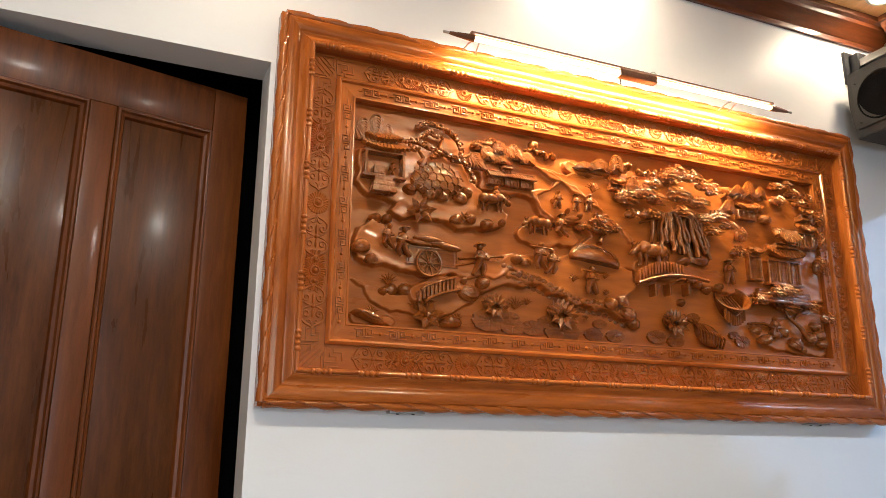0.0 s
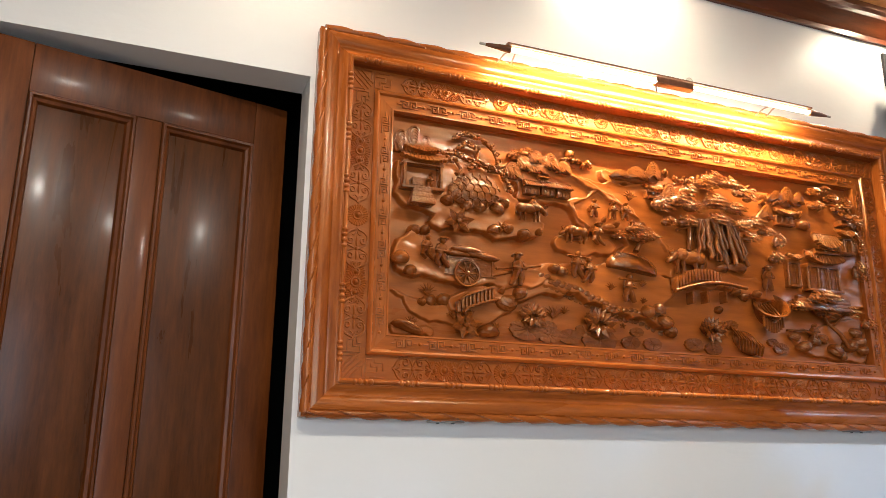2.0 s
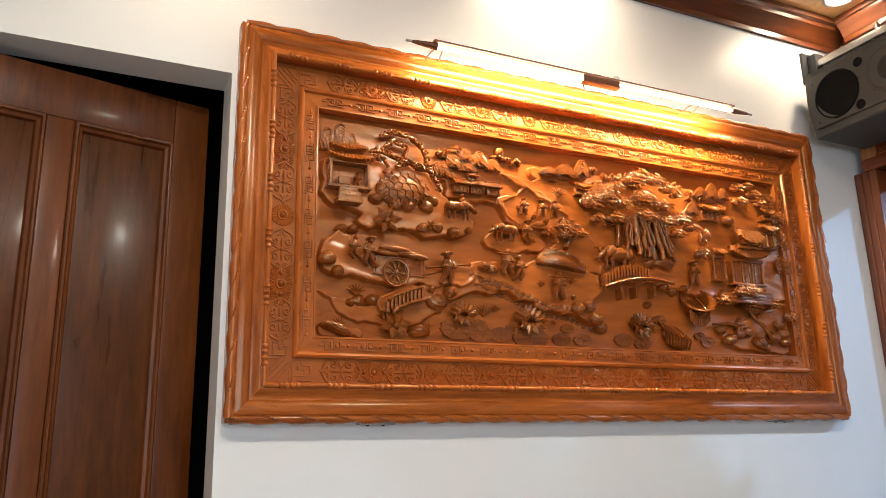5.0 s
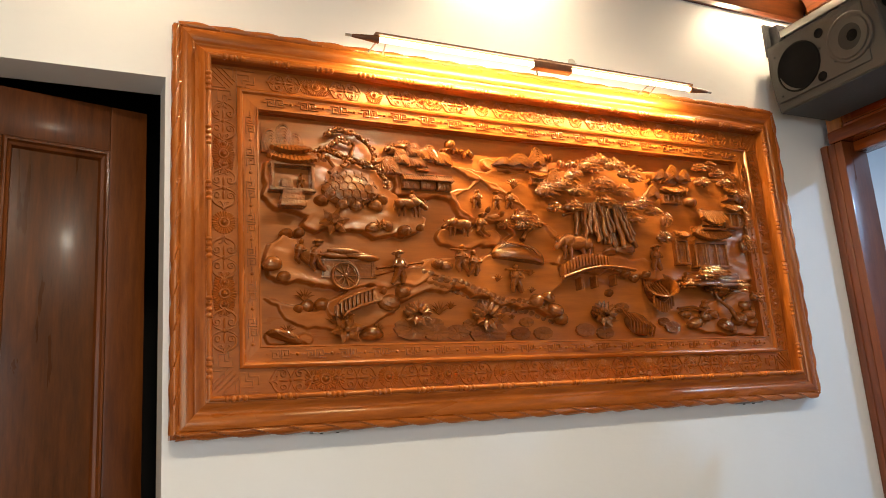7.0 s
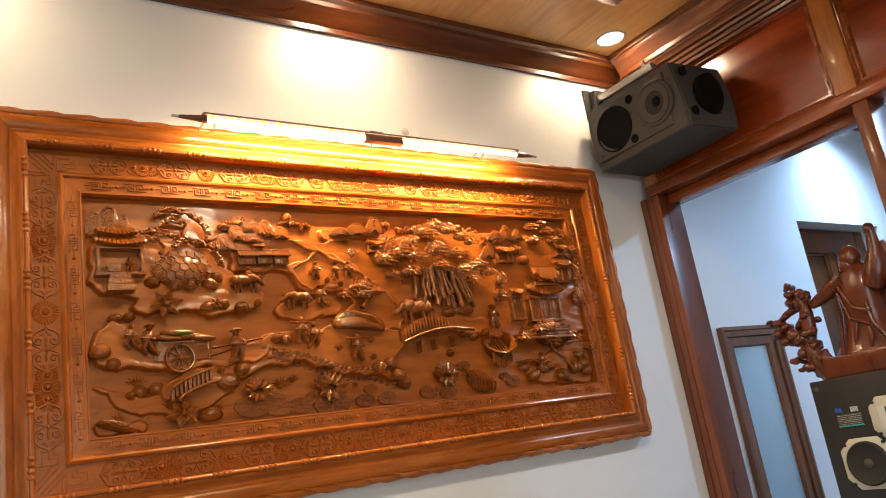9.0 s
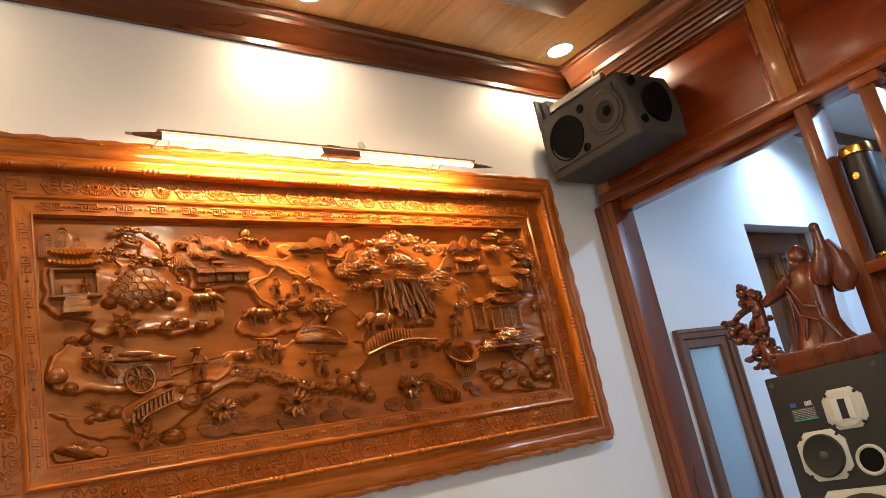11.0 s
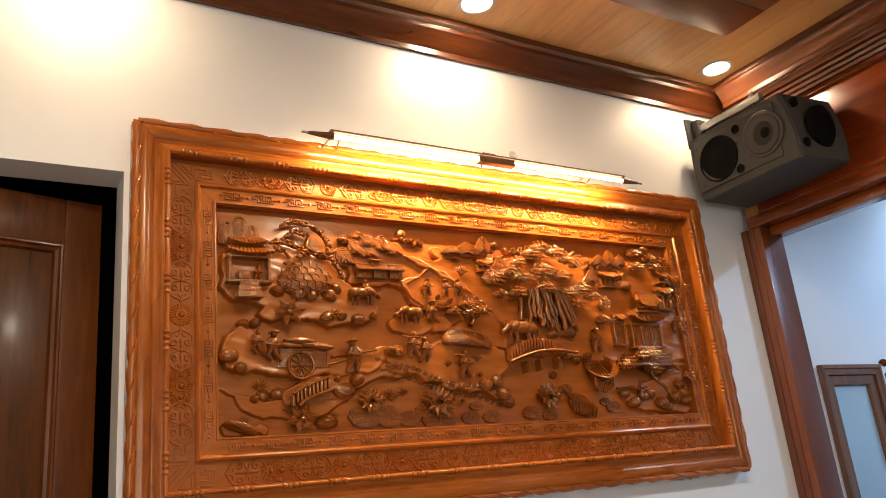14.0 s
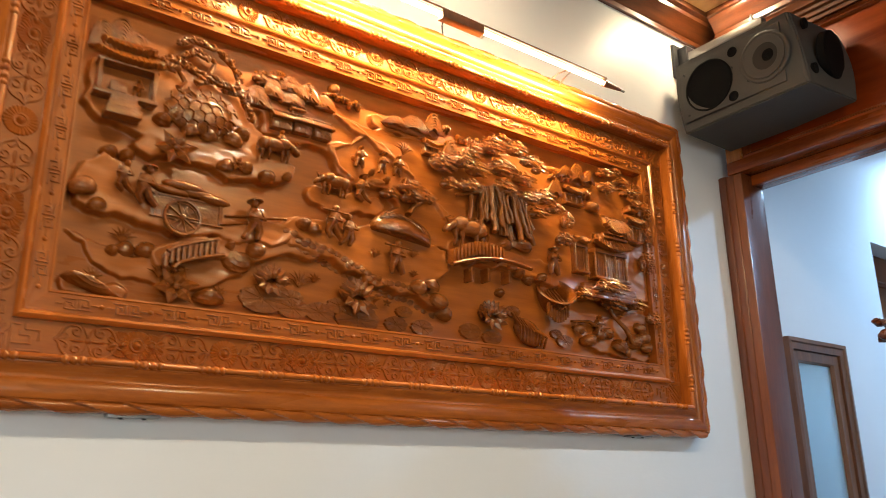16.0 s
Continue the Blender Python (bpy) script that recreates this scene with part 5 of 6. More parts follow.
petals(0.489, 1.841, 0.018, 6), grass(0.291, 1.648, 0.03, 7), grass(0.360, 1.590, 0.025, 6), grass(0.244, 1.566, 0.024, 7), grass(0.481, 1.571, 0.022, 5)
boulder(0.462, 1.561, 0.034, 0.5, 3)
boulder(0.239, 1.556, 0.045, 0.28, 3)
bm = bmesh.new()
ax, az = 0.364, 1.623
bx, bz = 0.460, 1.664
by = ground(ax, az) - 0.006
for k in range(10):
    s = k / 9
    x, z = ax + (bx - ax) * s, az + (bz - az) * s ** 0.7
    add_box(bm, (x - 0.004, by - 0.012, z - 0.02), (x + 0.003, by + 0.004, z + 0.008), 0.001)
add_tube(bm, [(ax + (bx - ax) * s, by - 0.012, az + (bz - az) * s ** 0.7 + 0.01) for s in (q / 8 for q in range(9))], 0.004, 6)
add_tube(bm, [(ax + (bx - ax) * s + 0.012, by - 0.013, az + (bz - az) * s ** 0.6 - 0.02) for s in (q / 8 for q in range(9))], 0.004, 6)
relief("plank_bridge", bm, M_SHINE, art)
for x, z, r in ((0.574, 1.577, 0.05), (0.642, 1.565, 0.036), (0.703, 1.565, 0.034), (0.636, 1.587, 0.028), (0.798, 1.561, 0.055), (0.899, 1.560, 0.03), (0.972, 1.560, 0.03), (0.921, 1.591, 0.022), (0.752, 1.584, 0.03), (1.116, 1.567, 0.032), (1.185, 1.558, 0.03), (1.441, 1.573, 0.028), (1.410, 1.590, 0.02), (1.257, 1.633, 0.024)):
    lily_pad(x, z, r)
lotus(0.586, 1.614, 0.04), lotus(0.792, 1.607, 0.05), lotus(1.178, 1.611, 0.046)
petals(0.764, 1.619, 0.02, 7), petals(1.215, 1.624, 0.018, 6), petals(0.868, 1.604, 0.011, 5)
grass(0.654, 1.614, 0.035, 7), grass(0.689, 1.629, 0.02, 5), grass(0.824, 1.701, 0.02, 6), grass(0.929, 1.719, 0.018, 6), grass(0.929, 1.671, 0.016, 5)

# middle: walkers on the bank, stone facing and the ox bridge
figure(0.709, 1.722, 0.075, 0.2, True), figure(0.750, 1.712, 0.07, -0.2), figure(0.874, 1.667, 0.08, 0.1, True)
way = [(0.610, 1.719), (0.694, 1.698), (0.777, 1.669), (0.845, 1.643), (0.926, 1.639), (1.024, 1.604)]
for row in range(3):
    for k in range(24):
        f_ = min((k + 0.5 * (row % 2)) / 24 * 5, 4.999)
        i = int(f_)
        x = way[i][0] + (way[i + 1][0] - way[i][0]) * (f_ - i) + rng.uniform(-0.002, 0.002)
        z = way[i][1] + (way[i + 1][1] - way[i][1]) * (f_ - i) - 0.0115 * row + rng.uniform(-0.0015, 0.0015)
        bm = bmesh.new()
        add_ball(bm, (x, ground(x, z) + 0.0005, z + 0.006), (0.0102, 0.0026, 0.0072), Matrix.Rotation(rng.uniform(-0.4, 0.4), 4, "Y"), 9, 7)
        carved("cobble", bm, 0.0016, 150)
for x, z, r in ((0.945, 1.647, 0.024), (0.983, 1.655, 0.022), (1.004, 1.620, 0.026), (1.036, 1.601, 0.024), (0.647, 1.743, 0.018), (0.672, 1.736, 0.02)):
    boulder(x, z, r)
ox(1.088, 1.769, 0.13, -1)
figure(1.111, 1.794, 0.05)
bm = bmesh.new()
ax, az = 1.029, 1.718
bx, bz = 1.185, 1.745
by = ground(ax, az) - 0.01
for k in range(15):
    s = k / 14
    x, z = ax + (bx - ax) * s, az + (bz - az) * s + 0.018 * math.sin(math.pi * s)
    add_box(bm, (x - 0.0032, by - 0.016, z - 0.004), (x + 0.0032, by + 0.004, z + 0.03), 0.0012)
add_tube(bm, [(ax - 0.01 + (bx - ax + 0.1) * s, by - 0.016, az + (bz - az) * s + 0.02 * math.sin(math.pi * s) - 0.01) for s in (q / 10 for q in range(11))], 0.0055, 8)
for x, z in ((1.086, 1.696), (1.138, 1.702), (1.206, 1.708)):
    add_box(bm, (x - 0.0038, by - 0.012, z - 0.018), (x + 0.0038, by + 0.01, z + 0.016), 0.0012)
relief("ox_bridge", bm, M_SHINE, art)
for x, z, r in ((1.272, 1.730, 0.016), (1.313, 1.724, 0.02), (1.346, 1.729, 0.016), (1.242, 1.740, 0.016), (1.216, 1.675, 0.014)):
    boulder(x, z, r)

# right: well basket, pagoda gate, far houses and the fishing rock
bm = bmesh.new()
qx, qz = 1.391, 1.694
qy = ground(qx, qz) - 0.020
tip = Matrix.Translation((qx, qy, qz)) @ Matrix.Rotation(radians(58), 4, "X") @ Matrix.Rotation(radians(-14), 4, "Y")
add_lathe(bm, [(0.036, -0.04), (0.043, 0.0), (0.05, 0.004), (0.051, 0.009), (0.046, 0.011), (0.041, 0.006), (0.037, -0.02), (0.0005, -0.022)], tip, 30)
for k in range(5):
    add_box(bm, (-0.022 + 0.009 * k, -0.03, -0.012), (-0.018 + 0.009 * k, 0.028, -0.006), 0.001, tip)
for k in range(9):
    x = qx - 0.036 + 0.009 * k
    add_rod(bm, (x, qy - 0.008, qz - 0.03 - 0.02 * math.sin(math.pi * k / 8)), (x + 0.003, qy - 0.004, qz - 0.062 - 0.018 * math.sin(math.pi * k / 8)), 0.0036, seg=6)
bmesh.ops.recalc_face_normals(bm, faces=bm.faces)
relief("well_basket", bm, M_SHINE, art, "", 45)
figure(1.381, 1.743, 0.075, 0.1, False, True)
house("gate_house", 1.605, 1.760, 0.15, 0.082, 0.042, 14, 3, 0.014)
house("gate_tower", 1.613, 1.879, 0.105, 0.01, 0.05, 11, 2, 0.022)
house("pagoda", 1.711, 1.892, 0.075, 0.05, 0.028, 9, 2, 0.014)
house("pagoda_top", 1.720, 1.989, 0.04, 0.012, 0.026, 7, 1, 0.016)
house("gate_wing", 1.490, 1.768, 0.05, 0.08, 0.022, 6, 1, 0.01)
bm = bmesh.new()
tx, tz = 1.585, 1.741
ty = ground(tx, tz)
for k in range(4):
    add_box(bm, (tx - 0.085 - 0.010 * k, ty - 0.012 - 0.005 * k, tz - 0.012 * k - 0.01), (tx + 0.13 - 0.006 * k, ty, tz - 0.012 * k), 0.0015)
relief("stone_steps", bm, M_SHINE, art)
house("far_house", 1.479, 1.965, 0.075, 0.026, 0.022, 9, 3)
for x, z, w, h in ((1.498, 2.036, 0.08, 0.05), (1.452, 2.038, 0.07, 0.03), (1.545, 2.040, 0.06, 0.035)):
    swoosh(x, z, w, h)
cloud(1.303, 2.082, 0.05, 0.018, 6), cloud(1.367, 2.073, 0.06, 0.016, 7), cloud(1.405, 2.029, 0.02, 0.03, 4), cloud(1.538, 2.001, 0.03, 0.03, 5), cloud(1.458, 2.033, 0.03, 0.02, 4)
swoosh(1.407, 1.974, 0.07, 0.04), boulder(1.564, 1.971, 0.026)
for x, z, w, h in ((1.627, 2.095, 0.06, 0.025), (1.609, 2.039, 0.06, 0.03), (1.698, 2.081, 0.055, 0.03), (1.666, 2.108, 0.05, 0.02), (1.703, 2.042, 0.05, 0.025), (1.758, 2.066, 0.035, 0.05), (1.770, 1.998, 0.04, 0.06), (1.766, 1.919, 0.035, 0.07), (1.761, 1.833, 0.035, 0.07), (1.436, 1.902, 0.03, 0.05), (1.420, 1.846, 0.05, 0.04)):
    foliage(x, z, w, h, 0.012, 34, 0.006)
trunk([(1.627, 2.027), (1.669, 2.059), (1.718, 2.053), (1.767, 2.087)], 0.004, 0.004)
for x, z, w, h in ((1.586, 1.734, 0.13, 0.04), (1.493, 1.703, 0.08, 0.035), (1.606, 1.693, 0.09, 0.04), (1.709, 1.700, 0.08, 0.035), (1.763, 1.663, 0.04, 0.04), (1.547, 1.724, 0.06, 0.03)):
    foliage(x, z, w, h, 0.022, 52, 0.0085)
trunk([(1.686, 1.586), (1.658, 1.626), (1.624, 1.662), (1.614, 1.684)], 0.006, 0.0045, 0.016)
trunk([(1.632, 1.653), (1.681, 1.681), (1.707, 1.692)], 0.004, 0.003, 0.016)
trunk([(1.461, 1.629), (1.512, 1.632), (1.546, 1.622)], 0.004, 0.006, 0.012)
figure(1.554, 1.599, 0.055)
for x, z, r in ((1.565, 1.599, 0.024), (1.600, 1.608, 0.022), (1.525, 1.581, 0.026), (1.647, 1.572, 0.03), (1.711, 1.594, 0.03), (1.751, 1.608, 0.03), (1.758, 1.581, 0.026), (1.675, 1.558, 0.018), (1.491, 1.608, 0.02), (1.740, 1.636, 0.026)):
    boulder(x, z, r, 0.75, 4)
bm = bmesh.new()
fx, fz = 1.306, 1.582
fy = ground(fx, fz) - 0.006
add_ball(bm, (fx, fy, fz), (0.05, 0.014, 0.032), Matrix.Rotation(0.5, 4, "Y"), 16, 10)
for k in range(9):
    s = (k - 4) / 4
    add_tube(bm, [(fx + 0.05 * s - 0.012, fy - 0.006, fz + 0.026 - 0.02 * s), (fx + 0.045 * s, fy - 0.016, fz - 0.012 * s), (fx + 0.04 * s + 0.006, fy - 0.006, fz - 0.03 - 0.008 * s)], 0.003, 6)
carved("curled_leaf", bm, 0.001, 80)


# ---- hung loudspeaker in the corner ----
def loft(bm, rings):
    """Joins closed rings of points and caps both ends."""
    vs = [[bm.verts.new(p) for p in r] for r in rings]
    n = len(vs[0])
    for a, b in zip(vs, vs[1:]):
        for k in range(n):
            bm.faces.new((a[k], a[(k + 1) % n], b[(k + 1) % n], b[k]))
    bm.faces.new(vs[0][::-1]), bm.faces.new(vs[-1])
    bmesh.ops.recalc_face_normals(bm, faces=bm.faces)
    return bm


def facing(p, normal):
    """A pose at p whose z axis looks along normal and whose y axis is as upright as can be."""
    z = Vector(normal).normalized()
    x = Vector((0, 0, 1)).cross(z).normalized()
    y = z.cross(x)
    m = Matrix((x, y, z)).transposed().to_4x4()
    m.translation = p
    return m


hung = thing("wall_loudspeaker", "dark grey corner loudspeaker hung on a steel bracket", "loudspeaker")
Z0, Z1 = 2.318, 2.577


def outline(s):
    """The box's outline at a share s of its height, bowed out at half height on its two ends."""
    bow = 0.016 * math.sin(math.pi * s)
    z = Z0 + (Z1 - Z0) * s
    e = 1 - s
    return [(2.021, -0.047 - 0.012 * e + bow * 0.8, z), (2.0165 - 0.006 * e, -0.452 - 0.034 * e, z), (2.024 - 0.006 * e, -0.459 - 0.036 * e - bow * 0.3, z), (2.272 - 0.022 * e, -0.482 - 0.034 * e - bow, z), (2.274, -0.30, z), (2.274, -0.06, z)]


bm = loft(bmesh.new(), [outline(k / 8) for k in range(9)])
bmesh.ops.bevel(bm, geom=[e for e in bm.edges if e.calc_face_angle(0) > 0.7], offset=0.004, segments=2, affect="EDGES")
part("cabinet", bm, M_SPEAKER, hung, "", 35)
N1, N2 = (-1, 0.02, -0.02), (0.10, -1, -0.14)


def disc(bm, m, profile, seg=32):
    return add_lathe(bm, profile, m, seg)


def dressed(name, m, profile, mat, parent, label="", seg=32):
    bm = bmesh.new()
    disc(bm, m, profile, seg)
    bmesh.ops.recalc_face_normals(bm, faces=bm.faces)
    return part(name, bm, mat, parent, label)


baffle = part("baffle", box((2.0085, -0.43, 2.350), (2.0165, -0.07, 2.552), 0.003), M_SPEAKER, hung, "raised grey front plate")
woofer = dressed("woofer", facing((2.008, -0.172, 2.447), N1), [(0.088, -0.004), (0.088, 0.0015), (0.083, 0.003), (0.08, 0.0012), (0.04, 0.0026), (0.0005, 0.003)], M_GRILLE, hung, "round black mesh grille")
horn = dressed("horn", facing((2.006, -0.374, 2.455), N1), [(0.083, -0.004), (0.083, 0.003), (0.080, 0.0055), (0.074, 0.0055), (0.071, 0.0032), (0.0005, 0.003)], M_SPEAKER, hung, "round grey horn", 40)
dressed("horn_flare", facing((2.0038, -0.374, 2.455), N1), [(0.069, -0.001), (0.069, 0.0045), (0.066, 0.0052), (0.056, 0.0030), (0.042, 0.0016), (0.026, 0.0009), (0.0005, 0.0007)], M_SPEAKER, horn, "", 40)
# flat darker discs; the shade of a deep horn is put into their colour
dressed("horn_mouth_shade", facing((2.0022, -0.378, 2.455), N1), [(0.044, -0.001), (0.043, 0.0003), (0.0005, 0.0005)], M_CONE, horn, "", 32)
dressed("horn_throat_shade", facing((2.0010, -0.386, 2.455), N1), [(0.020, -0.001), (0.018, 0.0004), (0.0005, 0.0006)], M_GRILLE, horn)
# shallow black discs in place of the dark inside open ports
for y, z in ((-0.268, 2.523), (-0.255, 2.372)):
    dressed("port", facing((2.008, y, z), N1), [(0.017, -0.002), (0.017, 0.0012), (0.0145, 0.002), (0.013, 0.0008), (0.0005, 0.0004)], M_GRILLE, hung, "", 20)
for y, z in ((-0.085, 2.52), (-0.09, 2.37), (-0.262, 2.47), (-0.25, 2.42), (-0.36, 2.535), (-0.31, 2.40), (-0.412, 2.415)):
    dressed("screw", facing((2.0075, y, z), N1), [(0.0042, -0.001), (0.004, 0.0012), (0.0005, 0.0016)], M_BLACK, hung, "", 10)
n2 = Vector(N2).normalized()
side_mid = Vector((2.135, -0.493, 2.45))
dressed("side_grille", facing(side_mid + Vector((0.008, -0.024, -0.008)), (0.09, -1, -0.10)), [(0.076, -0.022), (0.076, 0.001), (0.072, 0.0025), (0.04, 0.0035), (0.0005, 0.004)], M_GRILLE, hung, "round black mesh grille")
# same black discs for the dark of the side ports
for dx, z in ((-0.077, 2.535), (-0.082, 2.375)):
    dressed("port", facing((2.135 + dx, -0.4835 - 0.10 * (2.535 - z) * 0.8, z), (0.09, -1, -0.1)), [(0.017, -0.006), (0.017, 0.0045), (0.0145, 0.005), (0.013, 0.004), (0.0005, 0.0036)], M_GRILLE, hung, "", 20)
bm = bmesh.new()
add_box(bm, (2.10, -0.33, 2.655), (2.132, -0.012, 2.658), 0.001)
add_box(bm, (2.10, -0.33, 2.630), (2.103, -0.012, 2.6545), 0.001)
add_box(bm, (2.129, -0.33, 2.630), (2.132, -0.012, 2.6545), 0.001)
bracket = part("bracket_arm", bm, M_METAL, hung, "bright steel channel")
part("wall_plate", box((2.07, -0.012, 2.57), (2.16, -0.0005, 2.70), 0.002), M_BLACK, hung)
part("hinge_block", box((2.092, -0.05, 2.60), (2.14, -0.0125, 2.685), 0.004), M_BLACK, hung)
bm = bmesh.new()
add_rod(bm, (2.116, -0.29, 2.5775), (2.116, -0.29, 2.688), 0.005, seg=10)
add_rod(bm, (2.116, -0.29, 2.663), (2.116, -0.29, 2.671), 0.010, seg=6)
add_box(bm, (2.09, -0.33, 2.5775), (2.14, -0.24, 2.583), 0.001)
part("hanger_bolt", bm, M_METAL, hung)

# ---- floor-standing loudspeaker ----
tower = thing("tower_loudspeaker", "tall black loudspeaker with cream driver frames and no grille", "loudspeaker")
TX, TY0, TY1, TZ = 2.018, -1.005, -0.652, 1.414
part("cabinet", box((TX, TY0, 0.0), (TX + 0.258, TY1, TZ), 0.004), M_BLACK, tower)
F = (-1, 0, 0)


def plate(y, z, w, h, cut, mat=M_WHITE):
    """A flat driver frame with cut corners, standing just off the cabinet's front."""
    pts = [(-w, -h + cut), (-w + cut, -h), (w - cut, -h), (w, -h + cut), (w, h - cut), (w - cut, h), (-w + cut, h), (-w, h - cut)]
    bm = loft(bmesh.new(), [[(TX - d, y + s * a, z + s * b) for a, b in pts] for d, s in ((-0.002, 1), (0.003, 1), (0.005, 0.96))])
    return part("driver_frame", bm, mat, tower, "cream cut-cornered plate")


def bolts(y, z, dy, dz, parent):
    for sy in (-1, 1):
        for sz in (-1, 1):
            dressed("bolt", facing((TX - 0.005, y + sy * dy, z + sz * dz), F), [(0.005, -0.001), (0.0046, 0.002), (0.0005, 0.0024)], M_BLACK, parent, "", 10)


hp = plate(-0.862, 1.291, 0.058, 0.056, 0.026)
bolts(-0.862, 1.291, 0.042, 0.042, hp)
dressed("horn_ring", facing((TX - 0.005, -0.862, 1.291), F), [(0.05, -0.001), (0.05, 0.003), (0.046, 0.004), (0.0005, 0.004)], M_WHITE, hp)
bm = bmesh.new()
for lo, hi in (((-0.03, -0.03), (-0.011, 0.03)), ((0.011, -0.03), (0.03, 0.03))):
    add_box(bm, (TX - 0.0125, -0.862 + lo[0], 1.291 + lo[1]), (TX - 0.0085, -0.862 + hi[0], 1.291 + hi[1]), 0.001)
part("horn_flare", bm, M_PRINT, hp)
part("horn_slot", box((TX - 0.0098, -0.8725, 1.264), (TX - 0.009, -0.8515, 1.318)), M_BLACK, hp)
mp_ = plate(-0.764, 1.175, 0.072, 0.069, 0.032)
bolts(-0.764, 1.175, 0.054, 0.053, mp_)
dressed("surround", facing((TX - 0.0052, -0.764, 1.175), F), [(0.06, -0.001), (0.06, 0.005), (0.056, 0.009), (0.051, 0.007), (0.048, 0.0055), (0.02, 0.0012), (0.0005, 0.001)], M_CONE, mp_, "dark paper cone")
dressed("dust_cap", facing((TX - 0.0062, -0.764, 1.175), F), [(0.014, -0.002), (0.012, 0.003), (0.006, 0.006), (0.0005, 0.007)], M_SPEAKER, mp_)
rp = dressed("port_ring", facing((TX, -0.888, 1.147), F), [(0.042, -0.001), (0.042, 0.004), (0.037, 0.006), (0.033, 0.004), (0.032, 0.0015)], M_WHITE, tower, "cream bass port ring")
# flat black disc; no hole is cut, its dark is put into the colour
dressed("port_hole_shade", facing((TX - 0.0022, -0.888, 1.147), F), [(0.0325, 0.0), (0.0005, 0.0004)], M_GRILLE, rp)
wp = plate(-0.83, 0.93, 0.15, 0.148, 0.06)
bolts(-0.83, 0.93, 0.118, 0.118, wp)
dressed("surround", facing((TX - 0.0052, -0.83, 0.93), F), [(0.135, -0.001), (0.135, 0.004), (0.125, 0.012), (0.112, 0.008), (0.05, 0.002), (0.0005, 0.001)], M_CONE, wp, "dark paper cone")
for y, z in ((TY1 - 0.018, TZ - 0.022), (TY0 + 0.03, TZ - 0.022)):
    dressed("grille_socket", facing((TX, y, z), F), [(0.008, -0.001), (0.0078, 0.0015), (0.0055, 0.0018), (0.005, 0.0006), (0.0005, 0.0004)], M_SPEAKER, tower, "", 16)
badge = part("badge", box((TX - 0.0022, -0.780, 1.282), (TX + 0.001, -0.708, 1.312), 0.0004), M_SPEAKER, tower, "small printed specification plate")
part("badge_line", box((TX - 0.003, -0.780, 1.2775), (TX + 0.001, -0.708, 1.2815)), M_TEAL, badge)
part("badge_mark", box((TX - 0.003, -0.728, 1.318), (TX + 0.001, -0.708, 1.331)), M_BLUE, badge)
for k in range(5):
    part("badge_bar", box((TX - 0.003, -0.7555 - 0.0045 * k, 1.3165), (TX + 0.001, -0.7535 - 0.0045 * k, 1.330)), M_PRINT, badge)
for k in range(6):
    part("badge_rule", box((TX - 0.0028, -0.777, 1.2845 + 0.0047 * k), (TX + 0.001, -0.711, 1.2851 + 0.0047 * k)), M_PRINT, badge)

# ---- rosewood figure on the loudspeaker: one plain shape ----
bm = bmesh.new()
SX = 2.145
add_box(bm, (SX - 0.07, -0.985, TZ + 0.0005), (SX + 0.07, -0.675, TZ + 0.062), 0.008)


def swell(rings, n=18, fold=0.0, twist=0.0):
    """A draped form: rings of (x, y, z, rx, ry) with soft folds."""
    out = []
    for i, (x, y, z, rx, ry) in enumerate(rings):
        ring = []
        for k in range(n):
            a = 2 * math.pi * k / n
            q = 1 + fold * math.sin(5 * a + twist * i) * (1 - i / len(rings))
            ring.append((x + rx * q * math.cos(a), y + ry * q * math.sin(a), z))
        out.append(ring)
    loft(bm, out)


swell([(SX, -0.80, TZ + 0.06, 0.055, 0.105), (SX, -0.80, TZ + 0.085, 0.05, 0.085), (SX, -0.80, TZ + 0.13, 0.045, 0.068), (SX, -0.805, TZ + 0.18, 0.046, 0.064), (SX, -0.81, TZ + 0.23, 0.05, 0.066), (SX, -0.815, TZ + 0.27, 0.047, 0.062), (SX, -0.82, TZ + 0.30, 0.034, 0.046), (SX, -0.82, TZ + 0.318, 0.018, 0.022)], 24, 0.12, 0.5)
add_ball(bm, (SX - 0.006, -0.812, TZ + 0.338), (0.032, 0.032, 0.036), None, 14, 10)
add_ball(bm, (SX - 0.016, -0.802, TZ + 0.315), (0.022, 0.022, 0.026), None, 12, 8)
add_tube(bm, [(SX - 0.02, -0.775, TZ + 0.275), (SX - 0.03, -0.735, TZ + 0.25), (SX - 0.03, -0.70, TZ + 0.235), (SX - 0.03, -0.672, TZ + 0.225)], [0.03, 0.023, 0.018, 0.013], 10)
add_tube(bm, [(SX - 0.012, -0.86, TZ + 0.24), (SX - 0.02, -0.885, TZ + 0.29), (SX - 0.016, -0.895, TZ + 0.34), (SX - 0.012, -0.893, TZ + 0.40)], [0.036, 0.032, 0.02, 0.013], 10)
add_ball(bm, (SX - 0.012, -0.893, TZ + 0.40), (0.017, 0.016, 0.018), None, 10, 8)
add_tube(bm, [(SX + 0.012, -0.9, TZ + 0.36), (SX + 0.016, -0.915, TZ + 0.30), (SX + 0.014, -0.915, TZ + 0.24), (SX + 0.012, -0.91, TZ + 0.20)], [0.012, 0.03, 0.044, 0.022], 12)
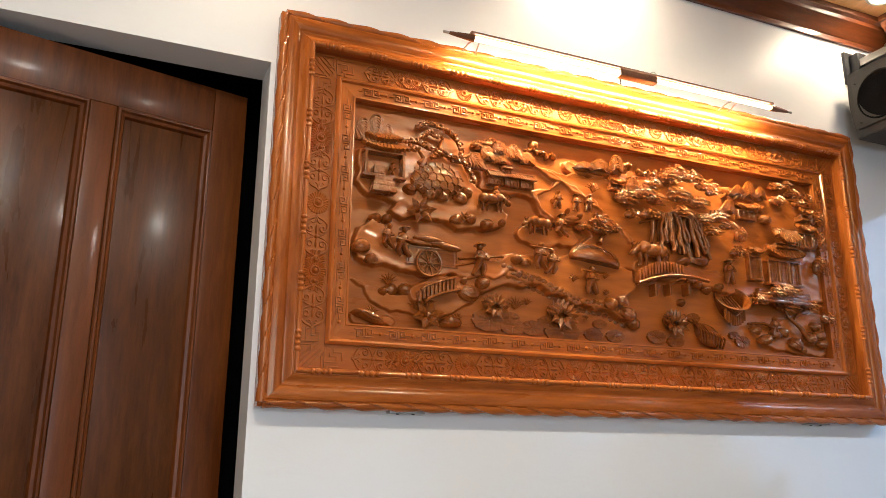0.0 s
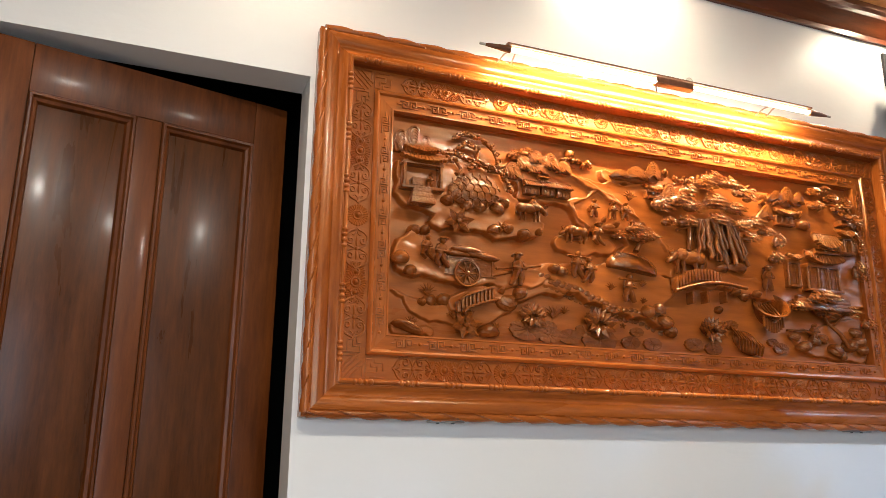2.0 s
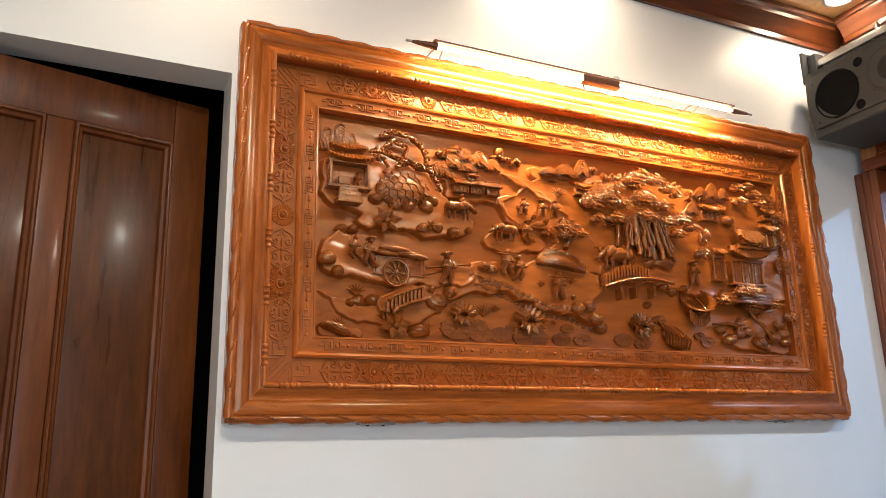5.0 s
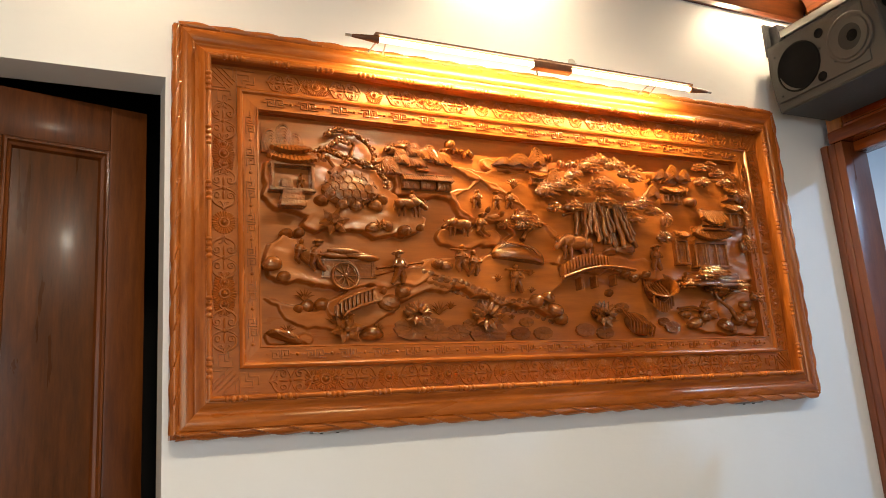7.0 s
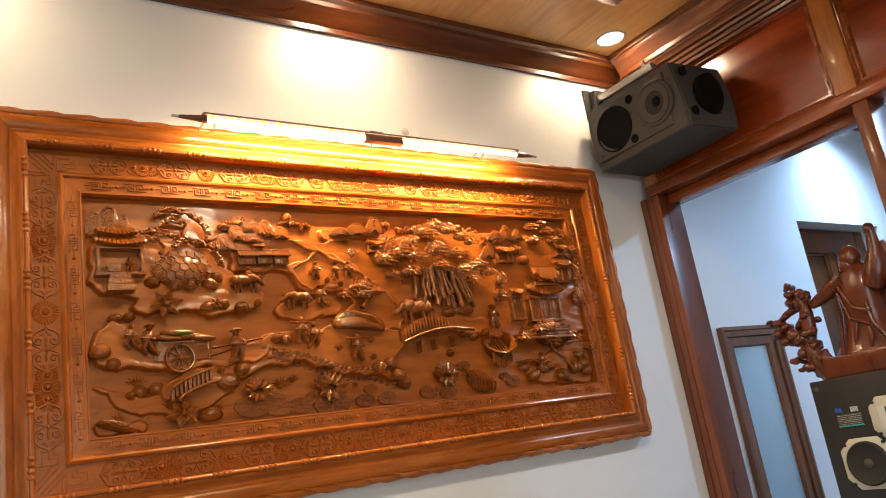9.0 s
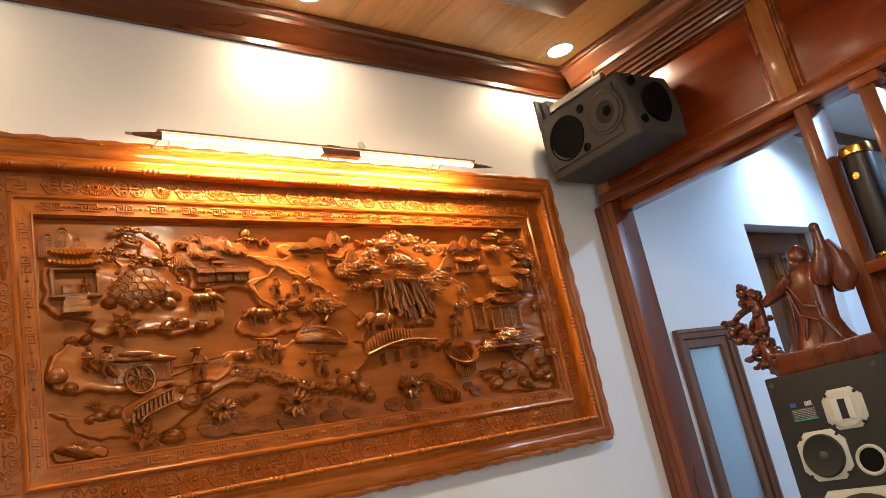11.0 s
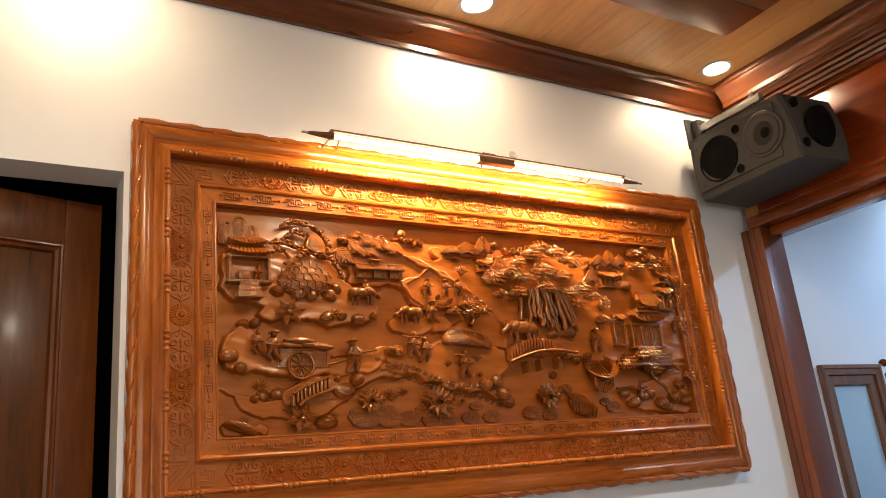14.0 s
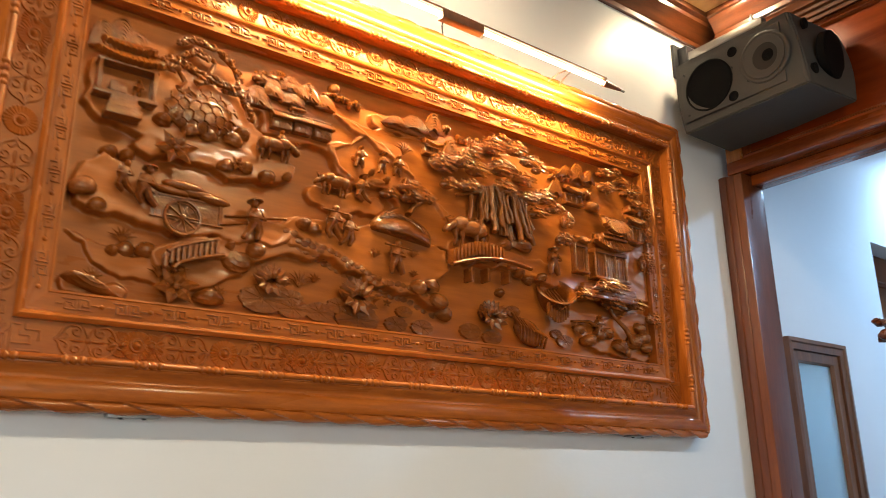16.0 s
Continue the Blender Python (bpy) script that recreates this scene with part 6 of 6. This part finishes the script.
for k, (y0, z0, y1, z1, y2, z2) in enumerate(((-0.77, 0.26, -0.80, 0.19, -0.85, 0.17), (-0.765, 0.24, -0.785, 0.16, -0.84, 0.13), (-0.84, 0.2, -0.845, 0.14, -0.88, 0.075), (-0.80, 0.15, -0.79, 0.11, -0.775, 0.07), (-0.83, 0.13, -0.83, 0.1, -0.82, 0.07), (-0.755, 0.2, -0.75, 0.13, -0.735, 0.068))):
    add_tube(bm, [(SX - 0.044, y0, TZ + z0), (SX - 0.050, y1, TZ + z1), (SX - 0.046, y2, TZ + z2)], [0.003, 0.0065, 0.005], 6)
add_tube(bm, [(SX - 0.01, -0.675, TZ + 0.01), (SX - 0.02, -0.64, TZ + 0.05), (SX - 0.02, -0.62, TZ + 0.11), (SX - 0.02, -0.64, TZ + 0.17), (SX - 0.025, -0.645, TZ + 0.24), (SX - 0.02, -0.612, TZ + 0.285)], [0.036, 0.03, 0.024, 0.022, 0.02, 0.012], 12)
TRUNK = [(-0.675, 0.02), (-0.64, 0.05), (-0.62, 0.11), (-0.64, 0.17), (-0.645, 0.24), (-0.612, 0.285)]
sprout = random.Random(3)
for k in range(60):
    s = sprout.random() * 4.999
    (ya, za), (yb, zb) = TRUNK[int(s)], TRUNK[int(s) + 1]
    u = s - int(s)
    r = sprout.uniform(0.008, 0.017)
    add_ball(bm, (SX - 0.02 + sprout.uniform(-0.03, 0.02), ya + (yb - ya) * u + sprout.uniform(-0.03, 0.03), TZ + za + (zb - za) * u + sprout.uniform(-0.02, 0.02)), (r, r * sprout.uniform(0.8, 1.4), r * sprout.uniform(0.5, 0.9)), Matrix.Rotation(sprout.uniform(-0.8, 0.8), 4, "X"), 8, 6)
for y, z, r in ((-0.61, 0.30, 0.016), (-0.635, 0.275, 0.022), (-0.655, 0.262, 0.024), (-0.60, 0.232, 0.017), (-0.575, 0.215, 0.016), (-0.545, 0.20, 0.018), (-0.52, 0.205, 0.017), (-0.535, 0.165, 0.024), (-0.565, 0.175, 0.022), (-0.59, 0.155, 0.026), (-0.61, 0.135, 0.026),
                (-0.565, 0.135, 0.02), (-0.60, 0.10, 0.022), (-0.58, 0.075, 0.018), (-0.62, 0.05, 0.026), (-0.635, 0.02, 0.024), (-0.655, 0.06, 0.03), (-0.595, 0.045, 0.014)):
    for _ in range(3):
        add_ball(bm, (SX - 0.02 + sprout.uniform(-0.025, 0.015), y + sprout.uniform(-0.008, 0.008), TZ + z + sprout.uniform(-0.006, 0.006)), (r * 0.8, r * sprout.uniform(0.7, 1.0), r * sprout.uniform(0.4, 0.7)), Matrix.Rotation(sprout.uniform(-0.6, 0.6), 4, "X"), 8, 6)
add_tube(bm, [(SX - 0.02, -0.63, TZ + 0.235), (SX - 0.02, -0.58, TZ + 0.22), (SX - 0.02, -0.545, TZ + 0.20), (SX - 0.02, -0.515, TZ + 0.2)], [0.014, 0.011, 0.01, 0.007], 8)
add_tube(bm, [(SX - 0.02, -0.65, TZ + 0.10), (SX - 0.02, -0.60, TZ + 0.13), (SX - 0.02, -0.54, TZ + 0.16)], [0.025, 0.018, 0.01], 8)
bm.normal_update()
for v in bm.verts:
    if v.co.z > TZ + 0.064:
        v.co += v.normal * (0.004 * noise.noise(v.co * 45) + 0.003 * noise.noise(v.co * 120))
tagged(new("wood_figure", mesh_of("wood_figure", bm, M_STATUE, 55)), "carved glossy rosewood figure standing on a loudspeaker", "statue")

# ---- black jar on the partition shelf ----
jar = thing("lidded_jar", "tall black lacquer jar with gold rims on a shelf", "jar", pose(2.365, -0.99, 1.6905))
dressed("body", Matrix(), [(0.044, 0.022), (0.046, 0.03), (0.047, 0.19), (0.046, 0.33), (0.044, 0.338)], M_BLACK, jar, "", 36)
dressed("foot_rim", Matrix(), [(0.046, 0.0), (0.049, 0.004), (0.049, 0.015), (0.046, 0.0215)], M_GOLD, jar, "gold foot rim", 36)
lid = dressed("lid", Matrix(), [(0.046, 0.3385), (0.05, 0.342), (0.05, 0.362), (0.047, 0.37), (0.02, 0.374), (0.0005, 0.375)], M_GOLD, jar, "gold lid", 36)
dressed("seal_sticker", facing((-0.0462, 0.004, 0.27), (-1, 0.08, 0)), [(0.011, -0.002), (0.011, 0.0008), (0.0005, 0.0012)], M_GOLD, jar, "round gold sticker", 20)

# hooks and screws under the carving
for x in (0.34, 1.70):
    hook = thing("mounting_cleat", "small dark metal cleat under the carving's frame", "cleat", pose(x, -0.02, OUT[2] + 0.002), "cleats under the carving")
    part("plate", box((-0.045, -0.016, -0.0065), (0.045, 0.012, 0.0), 0.001), M_METAL, hook)
    for dx in (-0.02, 0.02):
        bm = bmesh.new()
        add_rod(bm, (dx, 0, -0.009), (dx, 0, -0.006), 0.004, seg=10)
        part("screw", bm, M_BLACK, hook)

# clear suction hook on the wall above the carving
hook = thing("suction_hook", "small clear plastic suction hook on the white wall", "hook", pose(1.183, -0.0005, 2.419))
dressed("cup", pose(0, 0, 0, 90), [(0.014, 0.0), (0.013, 0.0025), (0.006, 0.006), (0.0005, 0.0065)], M_WHITE, hook, "", 20)
bm = bmesh.new()
add_tube(bm, [(0, -0.006, 0), (0, -0.012, -0.006), (0, -0.014, -0.016), (0, -0.02, -0.018), (0, -0.022, -0.012)], 0.0018, 6)
part("prong", bm, M_WHITE, hook)
